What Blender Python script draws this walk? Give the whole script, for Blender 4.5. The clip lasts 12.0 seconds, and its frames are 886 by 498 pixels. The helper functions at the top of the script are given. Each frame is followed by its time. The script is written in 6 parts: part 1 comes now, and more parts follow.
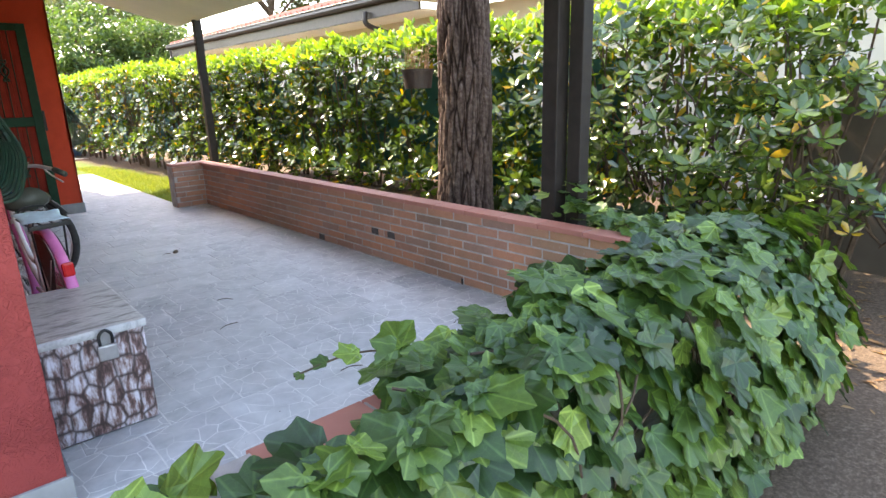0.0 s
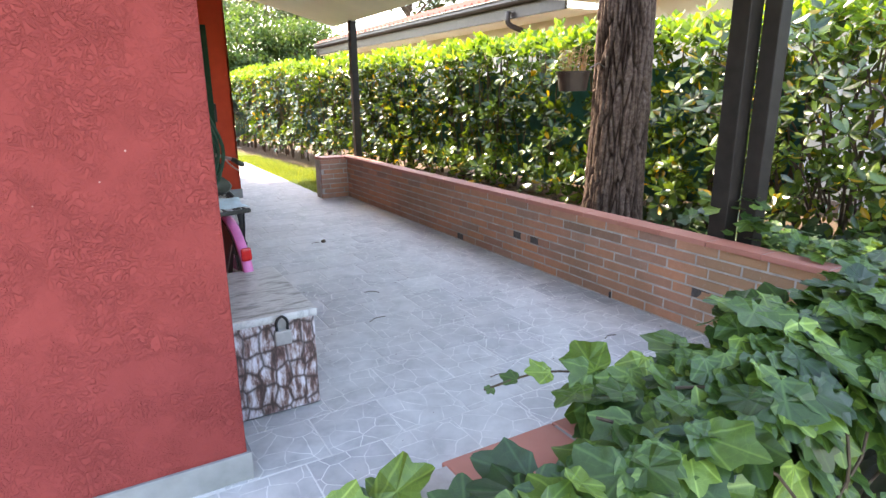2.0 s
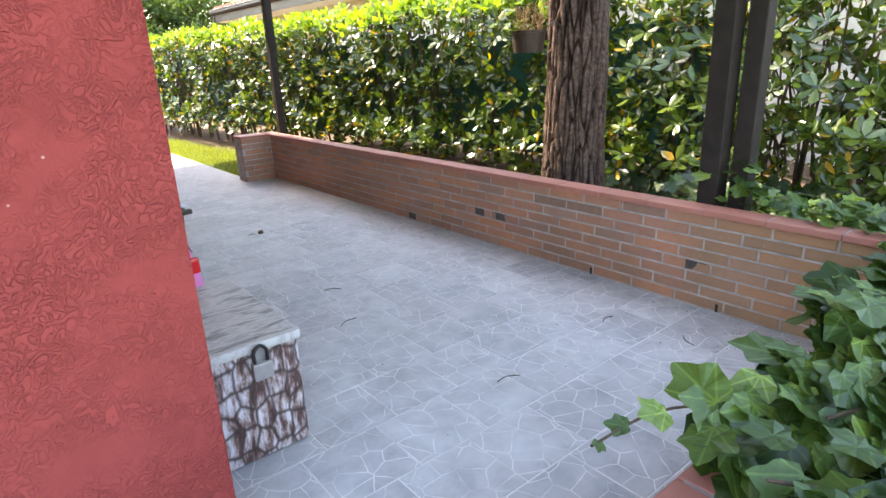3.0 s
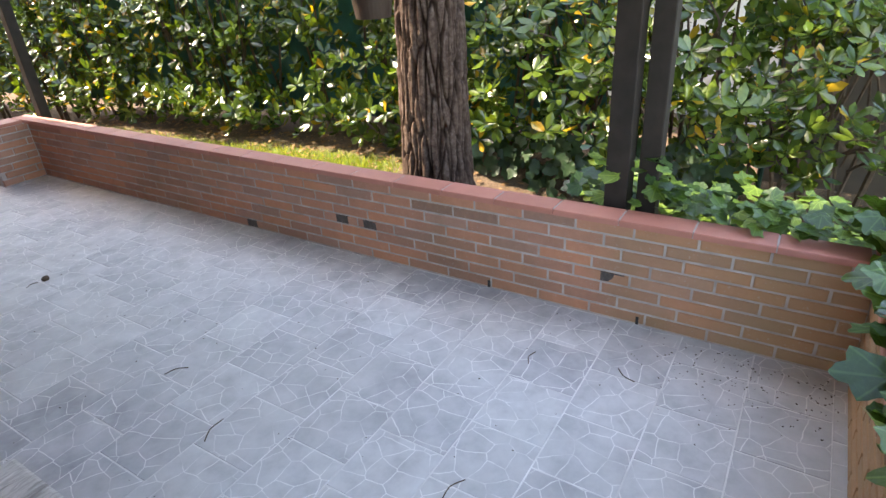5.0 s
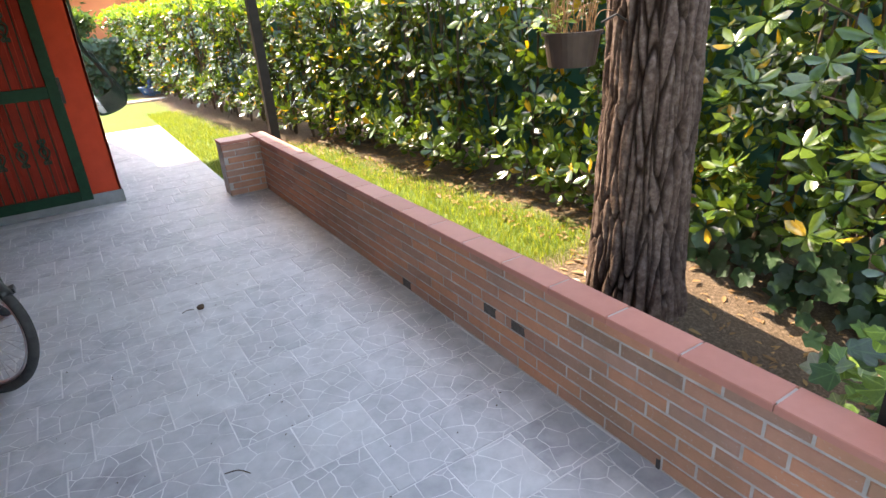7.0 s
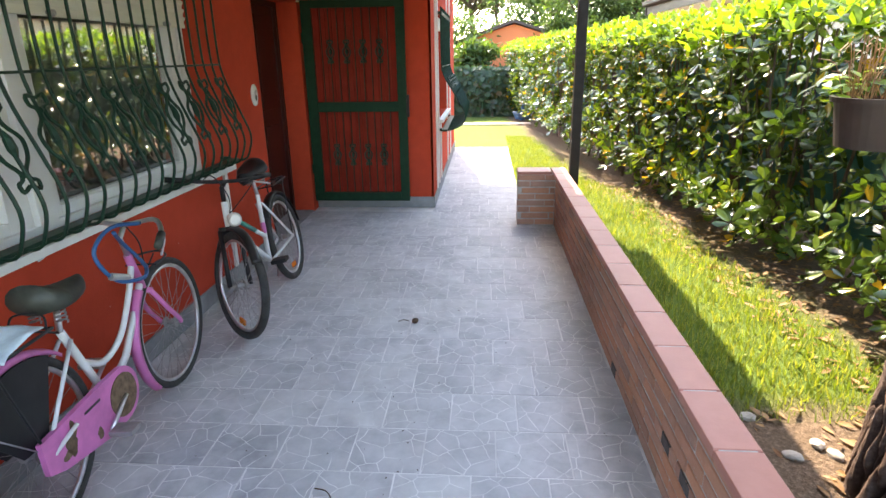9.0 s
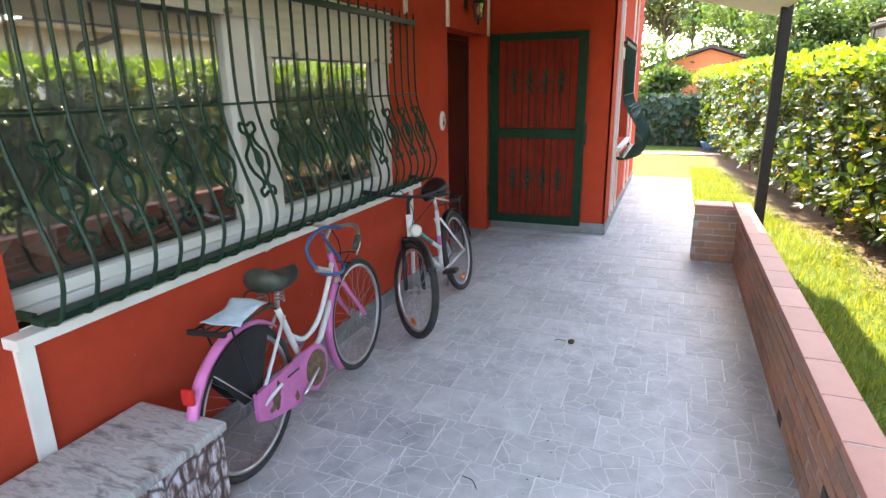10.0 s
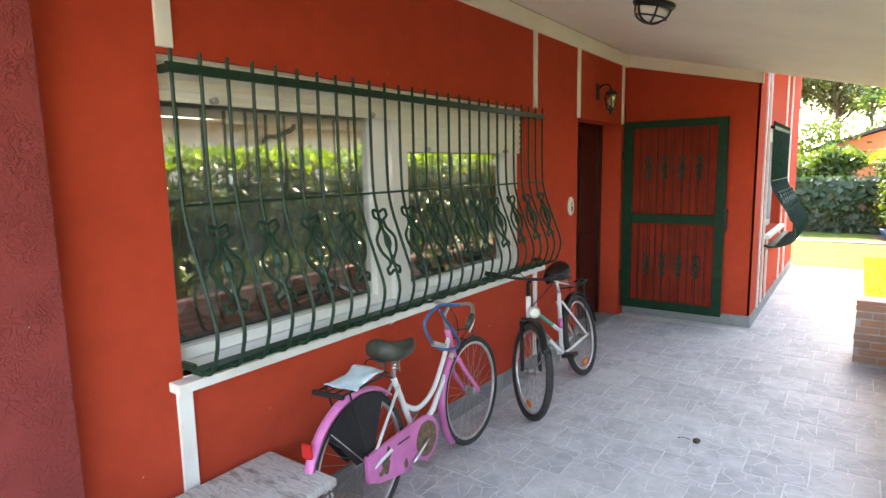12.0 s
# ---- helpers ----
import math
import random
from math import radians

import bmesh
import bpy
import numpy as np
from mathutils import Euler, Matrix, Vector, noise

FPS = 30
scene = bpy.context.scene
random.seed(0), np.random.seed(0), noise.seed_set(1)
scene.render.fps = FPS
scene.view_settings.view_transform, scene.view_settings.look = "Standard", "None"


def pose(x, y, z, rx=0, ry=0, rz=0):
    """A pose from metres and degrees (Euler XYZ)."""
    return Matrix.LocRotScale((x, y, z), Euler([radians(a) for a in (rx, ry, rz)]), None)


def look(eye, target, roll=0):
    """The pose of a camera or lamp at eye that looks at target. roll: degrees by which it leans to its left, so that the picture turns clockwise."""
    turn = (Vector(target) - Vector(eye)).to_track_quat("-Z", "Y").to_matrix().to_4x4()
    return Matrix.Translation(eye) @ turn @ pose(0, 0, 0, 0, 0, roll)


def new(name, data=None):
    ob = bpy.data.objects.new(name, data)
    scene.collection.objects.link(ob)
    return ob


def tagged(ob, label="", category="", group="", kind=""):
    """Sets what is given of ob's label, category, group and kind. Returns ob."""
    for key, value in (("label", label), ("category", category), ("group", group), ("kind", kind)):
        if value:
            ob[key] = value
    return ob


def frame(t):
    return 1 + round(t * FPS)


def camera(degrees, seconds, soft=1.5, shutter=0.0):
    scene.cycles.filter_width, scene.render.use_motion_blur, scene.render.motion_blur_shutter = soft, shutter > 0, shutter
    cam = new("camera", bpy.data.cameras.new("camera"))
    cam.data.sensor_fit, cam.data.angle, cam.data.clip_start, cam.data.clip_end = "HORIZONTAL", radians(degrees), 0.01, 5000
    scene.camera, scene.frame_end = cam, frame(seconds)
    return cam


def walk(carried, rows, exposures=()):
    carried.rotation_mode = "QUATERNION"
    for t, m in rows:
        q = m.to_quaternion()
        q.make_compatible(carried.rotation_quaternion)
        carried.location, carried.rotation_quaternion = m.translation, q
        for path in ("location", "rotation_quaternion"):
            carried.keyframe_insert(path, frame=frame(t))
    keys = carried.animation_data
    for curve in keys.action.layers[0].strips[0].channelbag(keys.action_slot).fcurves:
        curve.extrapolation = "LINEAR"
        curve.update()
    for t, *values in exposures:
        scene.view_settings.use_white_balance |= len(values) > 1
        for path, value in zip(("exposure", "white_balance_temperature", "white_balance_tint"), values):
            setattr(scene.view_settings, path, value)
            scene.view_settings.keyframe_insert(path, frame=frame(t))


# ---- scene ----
cam = camera(74.8, 12.0)
PATH = [
    (0, (0.107, 0.531, 1.263), (1.386, 1.977, 0.74), -1.8),
    (0.5, (0.223, 0.517, 1.278), (1.33, 2.116, 0.814), -1.3),
    (1, (0.286, 0.465, 1.301), (1.251, 2.163, 0.871), -0.1),
    (1.5, (0.171, 0.541, 1.269), (1.074, 2.265, 0.811), 0.2),
    (2, (-0.025, 0.716, 1.284), (0.94, 2.39, 0.767), -0.6),
    (2.5, (-0.073, 0.942, 1.275), (0.985, 2.54, 0.702), -1.7),
    (3, (-0.077, 1.216, 1.292), (1.103, 2.703, 0.663), -2.5),
    (3.5, (-0.088, 1.528, 1.319), (1.263, 2.83, 0.624), -3.3),
    (3.7, (-0.091, 1.638, 1.373), (1.326, 2.848, 0.646), -3.5),
    (5.3, (0.432, 2.027, 1.592), (1.922, 3.008, 0.687), -3.7),
    (5.5, (0.499, 2.084, 1.588), (1.963, 3.106, 0.687), -3.2),
    (6, (0.722, 2.213, 1.599), (2.101, 3.371, 0.729), -2.4),
    (6.5, (0.908, 2.266, 1.619), (2.118, 3.634, 0.805), -2.6),
    (7, (1.23, 2.253, 1.606), (2.183, 3.822, 0.813), -4.1),
    (7.2, (1.354, 2.24, 1.608), (2.199, 3.875, 0.825), -4.8),
    (8.8, (1.974, 2.407, 1.566), (1.945, 4.3, 0.921), -1.3),
    (9, (1.999, 2.398, 1.571), (1.857, 4.29, 0.937), -0.9),
    (9.5, (2.033, 2.318, 1.597), (1.62, 4.177, 0.988), -0.6),
    (10, (2.067, 2.191, 1.609), (1.361, 3.98, 1.06), -0.8),
    (10.5, (2.153, 2.119, 1.621), (1.175, 3.804, 1.171), -0.5),
    (11, (2.222, 2.075, 1.65), (1.044, 3.656, 1.314), -0.1),
    (11.5, (2.251, 2.061, 1.666), (1.0, 3.599, 1.405), -0.4),
    (12, (2.265, 2.122, 1.656), (1.111, 3.732, 1.379), -1.1),
]
EXPOSURE = [(t, e, k, 13) for t, e, k in ((0.0, 3.2, 7900), (1.0, 3.3, 7900), (3.5, 3.32, 8200), (5.5, 3.32, 8200), (7.0, 3.3, 8100), (9.0, 3.4, 7900), (9.5, 3.45, 7900), (10.5, 3.73, 8400), (12.0, 3.85, 8700))]
walk(cam, [(t, look(eye, target, roll)) for t, eye, target, roll in PATH], EXPOSURE)

# ---- world, sun, exposure ----
SUN_DIR = Vector((-0.165, 0.925, 1.0)).normalized()
world = bpy.data.worlds.new("world")
scene.world = world
world.use_nodes = True
wn, wl = world.node_tree.nodes, world.node_tree.links
wn.clear()
sky = wn.new("ShaderNodeTexSky")
sky.sky_type, sky.sun_disc = "NISHITA", False
sky.sun_elevation = math.asin(SUN_DIR.z)
sky.sun_rotation = math.atan2(SUN_DIR.x, SUN_DIR.y)
sky.air_density, sky.dust_density = 1.0, 1.0
wbg = wn.new("ShaderNodeBackground")
wbg.inputs["Strength"].default_value = 0.15
wout = wn.new("ShaderNodeOutputWorld")
wl.new(sky.outputs[0], wbg.inputs[0])
wl.new(wbg.outputs[0], wout.inputs[0])
sun_data = bpy.data.lights.new("sun", "SUN")
sun_data.energy, sun_data.angle, sun_data.color = 2.3, radians(0.6), (1.0, 0.93, 0.82)
sun = new("sun", sun_data)
sun.matrix_world = look((0, 0, 20), Vector((0, 0, 20)) - SUN_DIR)


# ---- materials ----
def material(name):
    m = bpy.data.materials.new(name)
    m.use_nodes = True
    nt = m.node_tree
    b = nt.nodes["Principled BSDF"]
    return m, nt, b


def node(nt, kind, **sets):
    n = nt.nodes.new(kind)
    for k, v in sets.items():
        n.inputs[k].default_value = v
    return n


def ramp(nt, src, stops):
    r = nt.nodes.new("ShaderNodeValToRGB")
    nt.links.new(src, r.inputs[0])
    el = r.color_ramp.elements
    while len(el) < len(stops):
        el.new(0.5)
    for e, (p, c) in zip(el, stops):
        e.position, e.color = p, (*c, 1) if len(c) == 3 else c
    return r


def coords(nt, which="Object"):
    return nt.nodes.new("ShaderNodeTexCoord").outputs[which]


def world_coords(nt):
    return nt.nodes.new("ShaderNodeNewGeometry").outputs["Position"]


def noise_tex(nt, vec, scale, detail=4.0, rough=0.55, distortion=0.0):
    n = node(nt, "ShaderNodeTexNoise", Scale=scale, Detail=detail, Roughness=rough, Distortion=distortion)
    nt.links.new(vec, n.inputs["Vector"])
    return n


def bump(nt, b, height, strength=0.3, distance=0.01, normal=None):
    n = node(nt, "ShaderNodeBump", Strength=strength, Distance=distance)
    nt.links.new(height, n.inputs["Height"])
    if normal is not None:
        nt.links.new(normal, n.inputs["Normal"])
    nt.links.new(n.outputs[0], b.inputs["Normal"])
    return n.outputs[0]


def mix(nt, fac, a, b_, mode="MIX"):
    n = nt.nodes.new("ShaderNodeMix")
    n.data_type, n.blend_type = "RGBA", mode
    for sock, v in ((n.inputs[0], fac), (n.inputs[6], a), (n.inputs[7], b_)):
        if isinstance(v, bpy.types.NodeSocket):
            nt.links.new(v, sock)
        elif isinstance(v, (int, float)):
            sock.default_value = v
        else:
            sock.default_value = (*v, 1)
    return n.outputs[2]


def plain(name, color, rough=0.5, metal=0.0, vary=0.12, scale=14.0, bumps=0.08, spec=0.38):
    """Paint, plastic or metal with a little unevenness."""
    m, nt, b = material(name)
    n = noise_tex(nt, world_coords(nt), scale, 5)
    lo = tuple(c * (1 - vary) for c in color)
    hi = tuple(min(1, c * (1 + vary)) for c in color)
    r = ramp(nt, n.outputs[0], [(0.3, lo), (0.7, hi)])
    nt.links.new(r.outputs[0], b.inputs["Base Color"])
    b.inputs["Roughness"].default_value, b.inputs["Metallic"].default_value = rough, metal
    b.inputs["Specular IOR Level"].default_value = spec
    if bumps:
        f = noise_tex(nt, world_coords(nt), scale * 12, 3)
        bump(nt, b, f.outputs[0], bumps, 0.002)
    return m


def plaster(name, base, rough_relief):
    m, nt, b = material(name)
    pos = world_coords(nt)
    big = noise_tex(nt, pos, 1.6, 5)
    mid = noise_tex(nt, pos, 9.0, 6)
    c1 = ramp(nt, big.outputs[0], [(0.3, tuple(c * 0.94 for c in base)), (0.7, tuple(c * 1.05 for c in base))])
    c2 = mix(nt, 0.35, c1.outputs[0], ramp(nt, mid.outputs[0], [(0.35, tuple(c * 0.82 for c in base)), (0.65, tuple(c * 1.14 for c in base))]).outputs[0])
    spots = nt.nodes.new("ShaderNodeTexVoronoi")
    spots.inputs["Scale"].default_value = 7.0
    nt.links.new(pos, spots.inputs["Vector"])
    chip = ramp(nt, spots.outputs["Distance"], [(0.0, (1, 1, 1)), (0.03, (0, 0, 0))])
    c3 = mix(nt, chip.outputs[0], c2, (0.75, 0.6, 0.55))
    nt.links.new(c3, b.inputs["Base Color"])
    b.inputs["Roughness"].default_value = 0.9
    b.inputs["Specular IOR Level"].default_value = 0.10
    worm = noise_tex(nt, pos, 29.0, 3, 0.5, 1.8)
    rid = ramp(nt, worm.outputs[0], [(0.40, (0, 0, 0)), (0.47, (1, 1, 1)), (0.53, (1, 1, 1)), (0.6, (0, 0, 0))])
    gate = noise_tex(nt, pos, 6.0, 3)
    msk = mix(nt, 1.0, rid.outputs[0], ramp(nt, gate.outputs[0], [(0.38, (0.12, 0.12, 0.12)), (0.58, (1, 1, 1))]).outputs[0], "MULTIPLY")
    n1 = bump(nt, b, msk, min(1.0, 0.8 * rough_relief), 0.008 * rough_relief)
    fine = noise_tex(nt, pos, 160.0, 3)
    bump(nt, b, fine.outputs[0], 0.25, 0.002, n1)
    return m


RED = plaster("red_plaster", (0.51, 0.062, 0.032), 0.35)
# same paint as RED, with the cool sky tint put into the colour
PINKRED = plaster("rough_skylit_red_plaster", (0.28, 0.052, 0.048), 1.0)
CREAM = plain("cream_paint", (0.90, 0.84, 0.70), 0.7, vary=0.04, scale=2.5)
TRIM = plain("white_trim", (0.80, 0.79, 0.74), 0.6, vary=0.08, scale=6)
GREEN = plain("dark_green_paint", (0.009, 0.036, 0.022), 0.42, vary=0.35, scale=25, spec=0.22)
DARKGREEN = plain("gate_green_paint", (0.006, 0.034, 0.017), 0.55, vary=0.2, scale=20, spec=0.15)
PLINTH = plain("grey_plinth_stone", (0.24, 0.245, 0.25), 0.75, vary=0.2, scale=8)
BROWN = plain("dark_brown_wood", (0.022, 0.017, 0.015), 0.6, vary=0.3, scale=12, bumps=0.2, spec=0.25)
DOORWOOD = plain("dark_red_door_wood", (0.045, 0.008, 0.006), 0.4, vary=0.25, scale=6)
REDWOOD = plain("red_brown_boards", (0.22, 0.020, 0.011), 0.65, vary=0.2, scale=5, spec=0.12)
PVC = plain("white_window_frame", (0.76, 0.76, 0.75), 0.35, vary=0.04, scale=5, bumps=0.0)
SHUTTER = plain("cream_shutter", (0.72, 0.70, 0.60), 0.5, vary=0.06, scale=5)
BLACK = plain("black_metal", (0.012, 0.012, 0.013), 0.45, vary=0.3)
RUBBER = plain("tyre_rubber", (0.035, 0.034, 0.033), 0.8, vary=0.35, scale=30)
CHROME = plain("chrome", (0.62, 0.62, 0.62), 0.28, 0.9, vary=0.15, bumps=0.0)
STEEL = plain("dull_steel", (0.38, 0.37, 0.36), 0.45, 0.7, vary=0.25)
PINK = plain("pink_paint", (0.62, 0.17, 0.40), 0.42, vary=0.15, scale=12)
WHITEP = plain("white_bike_paint", (0.72, 0.73, 0.72), 0.38, vary=0.1)
TEAL = plain("teal_bike_paint", (0.05, 0.36, 0.29), 0.38, vary=0.12)
RUST = plain("rusty_brown", (0.16, 0.10, 0.06), 0.8, vary=0.4, scale=40)
SADDLE = plain("dark_olive_saddle", (0.045, 0.050, 0.040), 0.5, vary=0.25, scale=30)
BLUE = plain("blue_cable", (0.02, 0.09, 0.22), 0.4, vary=0.2)
REFLECT_RED = plain("red_reflector", (0.55, 0.02, 0.02), 0.2, vary=0.1, bumps=0.0)
ORANGE = plain("orange_reflector", (0.80, 0.20, 0.02), 0.25, vary=0.1, bumps=0.0)
FABRIC = plain("pale_blue_cloth", (0.55, 0.68, 0.76), 0.9, vary=0.12, scale=30, bumps=0.2)
CERAMIC = plain("white_ceramic", (0.78, 0.77, 0.72), 0.25, vary=0.03, bumps=0.0)
POT = plain("brown_plastic_pot", (0.045, 0.028, 0.022), 0.5, vary=0.2)
WHITEWALL = plain("cream_house_wall", (0.62, 0.58, 0.48), 0.85, vary=0.05, scale=1.2)
GUTTER = plain("dark_brown_gutter", (0.040, 0.030, 0.028), 0.45, vary=0.2)
ORANGEWALL = plain("orange_house_wall", (0.62, 0.20, 0.085), 0.85, vary=0.08, scale=1.5)
# grey blocks; the tree shade over them is put into this dark brown
SHADEDCONCRETE = plain("shaded_concrete_blocks", (0.06, 0.047, 0.035), 0.9, vary=0.25, scale=3, bumps=0.3)
NET = plain("teal_shade_net", (0.015, 0.085, 0.072), 0.7, vary=0.25, scale=8)
CURTAIN = plain("grey_lace_curtain", (0.46, 0.455, 0.44), 0.9, vary=0.2, scale=18)
# the unlit look of the room is put into this dark colour
ROOM = plain("dimmed_room_wall", (0.16, 0.14, 0.12), 0.9, vary=0.1, scale=2)
GROUT = plain("pale_grout", (0.62, 0.61, 0.60), 0.9, vary=0.2, scale=6, bumps=0.2)
MORTAR = plain("grey_mortar", (0.38, 0.345, 0.32), 0.95, vary=0.3, scale=9, bumps=0.4)
STONE = plain("pale_stone", (0.40, 0.36, 0.31), 0.9, vary=0.25, scale=15, bumps=0.4)
STEM = plain("woody_stem", (0.075, 0.05, 0.032), 0.9, vary=0.35, scale=30, bumps=0.4)
SOOT = plain("sooty_brick", (0.07, 0.058, 0.055), 0.9, vary=0.35, scale=40, bumps=0.3)


def brick_material():
    m, nt, b = material("worn_red_brick")
    info = nt.nodes.new("ShaderNodeObjectInfo")
    pos = world_coords(nt)
    per = ramp(nt, info.outputs["Random"], [(0.0, (0.30, 0.15, 0.118)), (0.3, (0.46, 0.21, 0.14)), (0.55, (0.60, 0.24, 0.125)), (0.8, (0.44, 0.26, 0.21)), (0.96, (0.28, 0.175, 0.15)), (0.985, (0.13, 0.095, 0.08))])
    n = noise_tex(nt, pos, 22, 6, 0.65)
    c = mix(nt, 0.5, per.outputs[0], mix(nt, n.outputs[0], (0.20, 0.115, 0.085), (0.54, 0.28, 0.185)))
    big = noise_tex(nt, pos, 1.3, 4)
    dirt = ramp(nt, big.outputs[0], [(0.5, (0, 0, 0)), (0.75, (0.6, 0.6, 0.6))])
    c = mix(nt, dirt.outputs[0], c, (0.16, 0.115, 0.07))
    # an ochre film of damp over the end by the ivy
    where = nt.nodes.new("ShaderNodeSeparateXYZ")
    nt.links.new(pos, where.inputs[0])
    ragged = nt.nodes.new("ShaderNodeMath")
    ragged.operation = "MULTIPLY_ADD"
    ragged.inputs[1].default_value = -1.1
    nt.links.new(big.outputs[0], ragged.inputs[0])
    nt.links.new(where.outputs[1], ragged.inputs[2])
    rng_ = nt.nodes.new("ShaderNodeMapRange")
    for key, val in (("From Min", 1.45), ("From Max", 2.1), ("To Min", 0.62), ("To Max", 0.0)):
        rng_.inputs[key].default_value = val
    nt.links.new(ragged.outputs[0], rng_.inputs["Value"])
    c = mix(nt, rng_.outputs[0], c, (0.30, 0.21, 0.105))
    fl = noise_tex(nt, pos, 70, 4)
    salt = ramp(nt, fl.outputs[0], [(0.62, (0, 0, 0)), (0.74, (0.4, 0.4, 0.4))])
    c = mix(nt, salt.outputs[0], c, (0.42, 0.36, 0.32))
    nt.links.new(c, b.inputs["Base Color"])
    b.inputs["Roughness"].default_value = 0.88
    b.inputs["Specular IOR Level"].default_value = 0.25
    bump(nt, b, fl.outputs[0], 0.5, 0.004)
    return m


BRICK = brick_material()


def terracotta_material():
    m, nt, b = material("terracotta_coping")
    info = nt.nodes.new("ShaderNodeObjectInfo")
    pos = world_coords(nt)
    per = ramp(nt, info.outputs["Random"], [(0.0, (0.36, 0.130, 0.098)), (1.0, (0.43, 0.170, 0.135))])
    n = noise_tex(nt, pos, 16, 6, 0.6)
    c = mix(nt, 0.35, per.outputs[0], mix(nt, n.outputs[0], (0.30, 0.10, 0.065), (0.55, 0.25, 0.18)))
    nt.links.new(c, b.inputs["Base Color"])
    b.inputs["Roughness"].default_value = 0.55
    f = noise_tex(nt, pos, 90, 3)
    bump(nt, b, f.outputs[0], 0.2, 0.002)
    return m


TERRACOTTA = terracotta_material()


def tile_material():
    """Grey porcelain floor tile with a pale crazy-paving print, worn and dusty."""
    m, nt, b = material("grey_floor_tile")
    info = nt.nodes.new("ShaderNodeObjectInfo")
    pos = world_coords(nt)
    add = nt.nodes.new("ShaderNodeVectorMath")
    add.operation = "MULTIPLY_ADD"
    comb = nt.nodes.new("ShaderNodeCombineXYZ")
    nt.links.new(info.outputs["Random"], comb.inputs[0])
    nt.links.new(info.outputs["Random"], comb.inputs[1])
    add.inputs[1].default_value = (37.0, 91.0, 0.0)
    nt.links.new(comb.outputs[0], add.inputs[0])
    nt.links.new(coords(nt), add.inputs[2])
    wob = noise_tex(nt, add.outputs[0], 9, 2)
    warp = nt.nodes.new("ShaderNodeVectorMath")
    warp.operation = "MULTIPLY_ADD"
    warp.inputs[1].default_value = (0.03, 0.03, 0.0)
    nt.links.new(wob.outputs["Color"], warp.inputs[0])
    nt.links.new(add.outputs[0], warp.inputs[2])
    v = nt.nodes.new("ShaderNodeTexVoronoi")
    v.feature = "DISTANCE_TO_EDGE"
    v.voronoi_dimensions = "2D"
    v.inputs["Scale"].default_value = 10.5
    nt.links.new(warp.outputs[0], v.inputs["Vector"])
    line = ramp(nt, v.outputs["Distance"], [(0.0, (1, 1, 1)), (0.009, (0.85, 0.85, 0.85)), (0.026, (0, 0, 0))])
    keep = noise_tex(nt, pos, 7.0, 4)
    km = ramp(nt, keep.outputs[0], [(0.36, (0.06, 0.06, 0.06)), (0.54, (0.95, 0.95, 0.95))])
    lm = mix(nt, 1.0, line.outputs[0], km.outputs[0], "MULTIPLY")
    cl = noise_tex(nt, add.outputs[0], 6, 6, 0.65)
    per = ramp(nt, info.outputs["Random"], [(0.0, (0.84, 0.84, 0.86)), (1.0, (1.08, 1.08, 1.08))])
    base = ramp(nt, cl.outputs[0], [(0.28, (0.31, 0.312, 0.322)), (0.5, (0.45, 0.452, 0.46)), (0.75, (0.58, 0.58, 0.58))])
    c = mix(nt, 1.0, base.outputs[0], per.outputs[0], "MULTIPLY")
    c = mix(nt, lm, c, (0.80, 0.79, 0.77))
    dust = noise_tex(nt, pos, 0.9, 5, 0.6)
    dm = ramp(nt, dust.outputs[0], [(0.4, (0, 0, 0)), (0.7, (0.5, 0.5, 0.5))])
    c = mix(nt, dm.outputs[0], c, (0.52, 0.51, 0.49))
    nt.links.new(c, b.inputs["Base Color"])
    rr = ramp(nt, cl.outputs[0], [(0.3, (0.52, 0.52, 0.52)), (0.7, (0.72, 0.72, 0.72))])
    nt.links.new(rr.outputs[0], b.inputs["Roughness"])
    b.inputs["Specular IOR Level"].default_value = 0.2
    n1 = bump(nt, b, line.outputs[0], 0.12, 0.002)
    bump(nt, b, cl.outputs[0], 0.12, 0.004, n1)
    return m


TILE = tile_material()


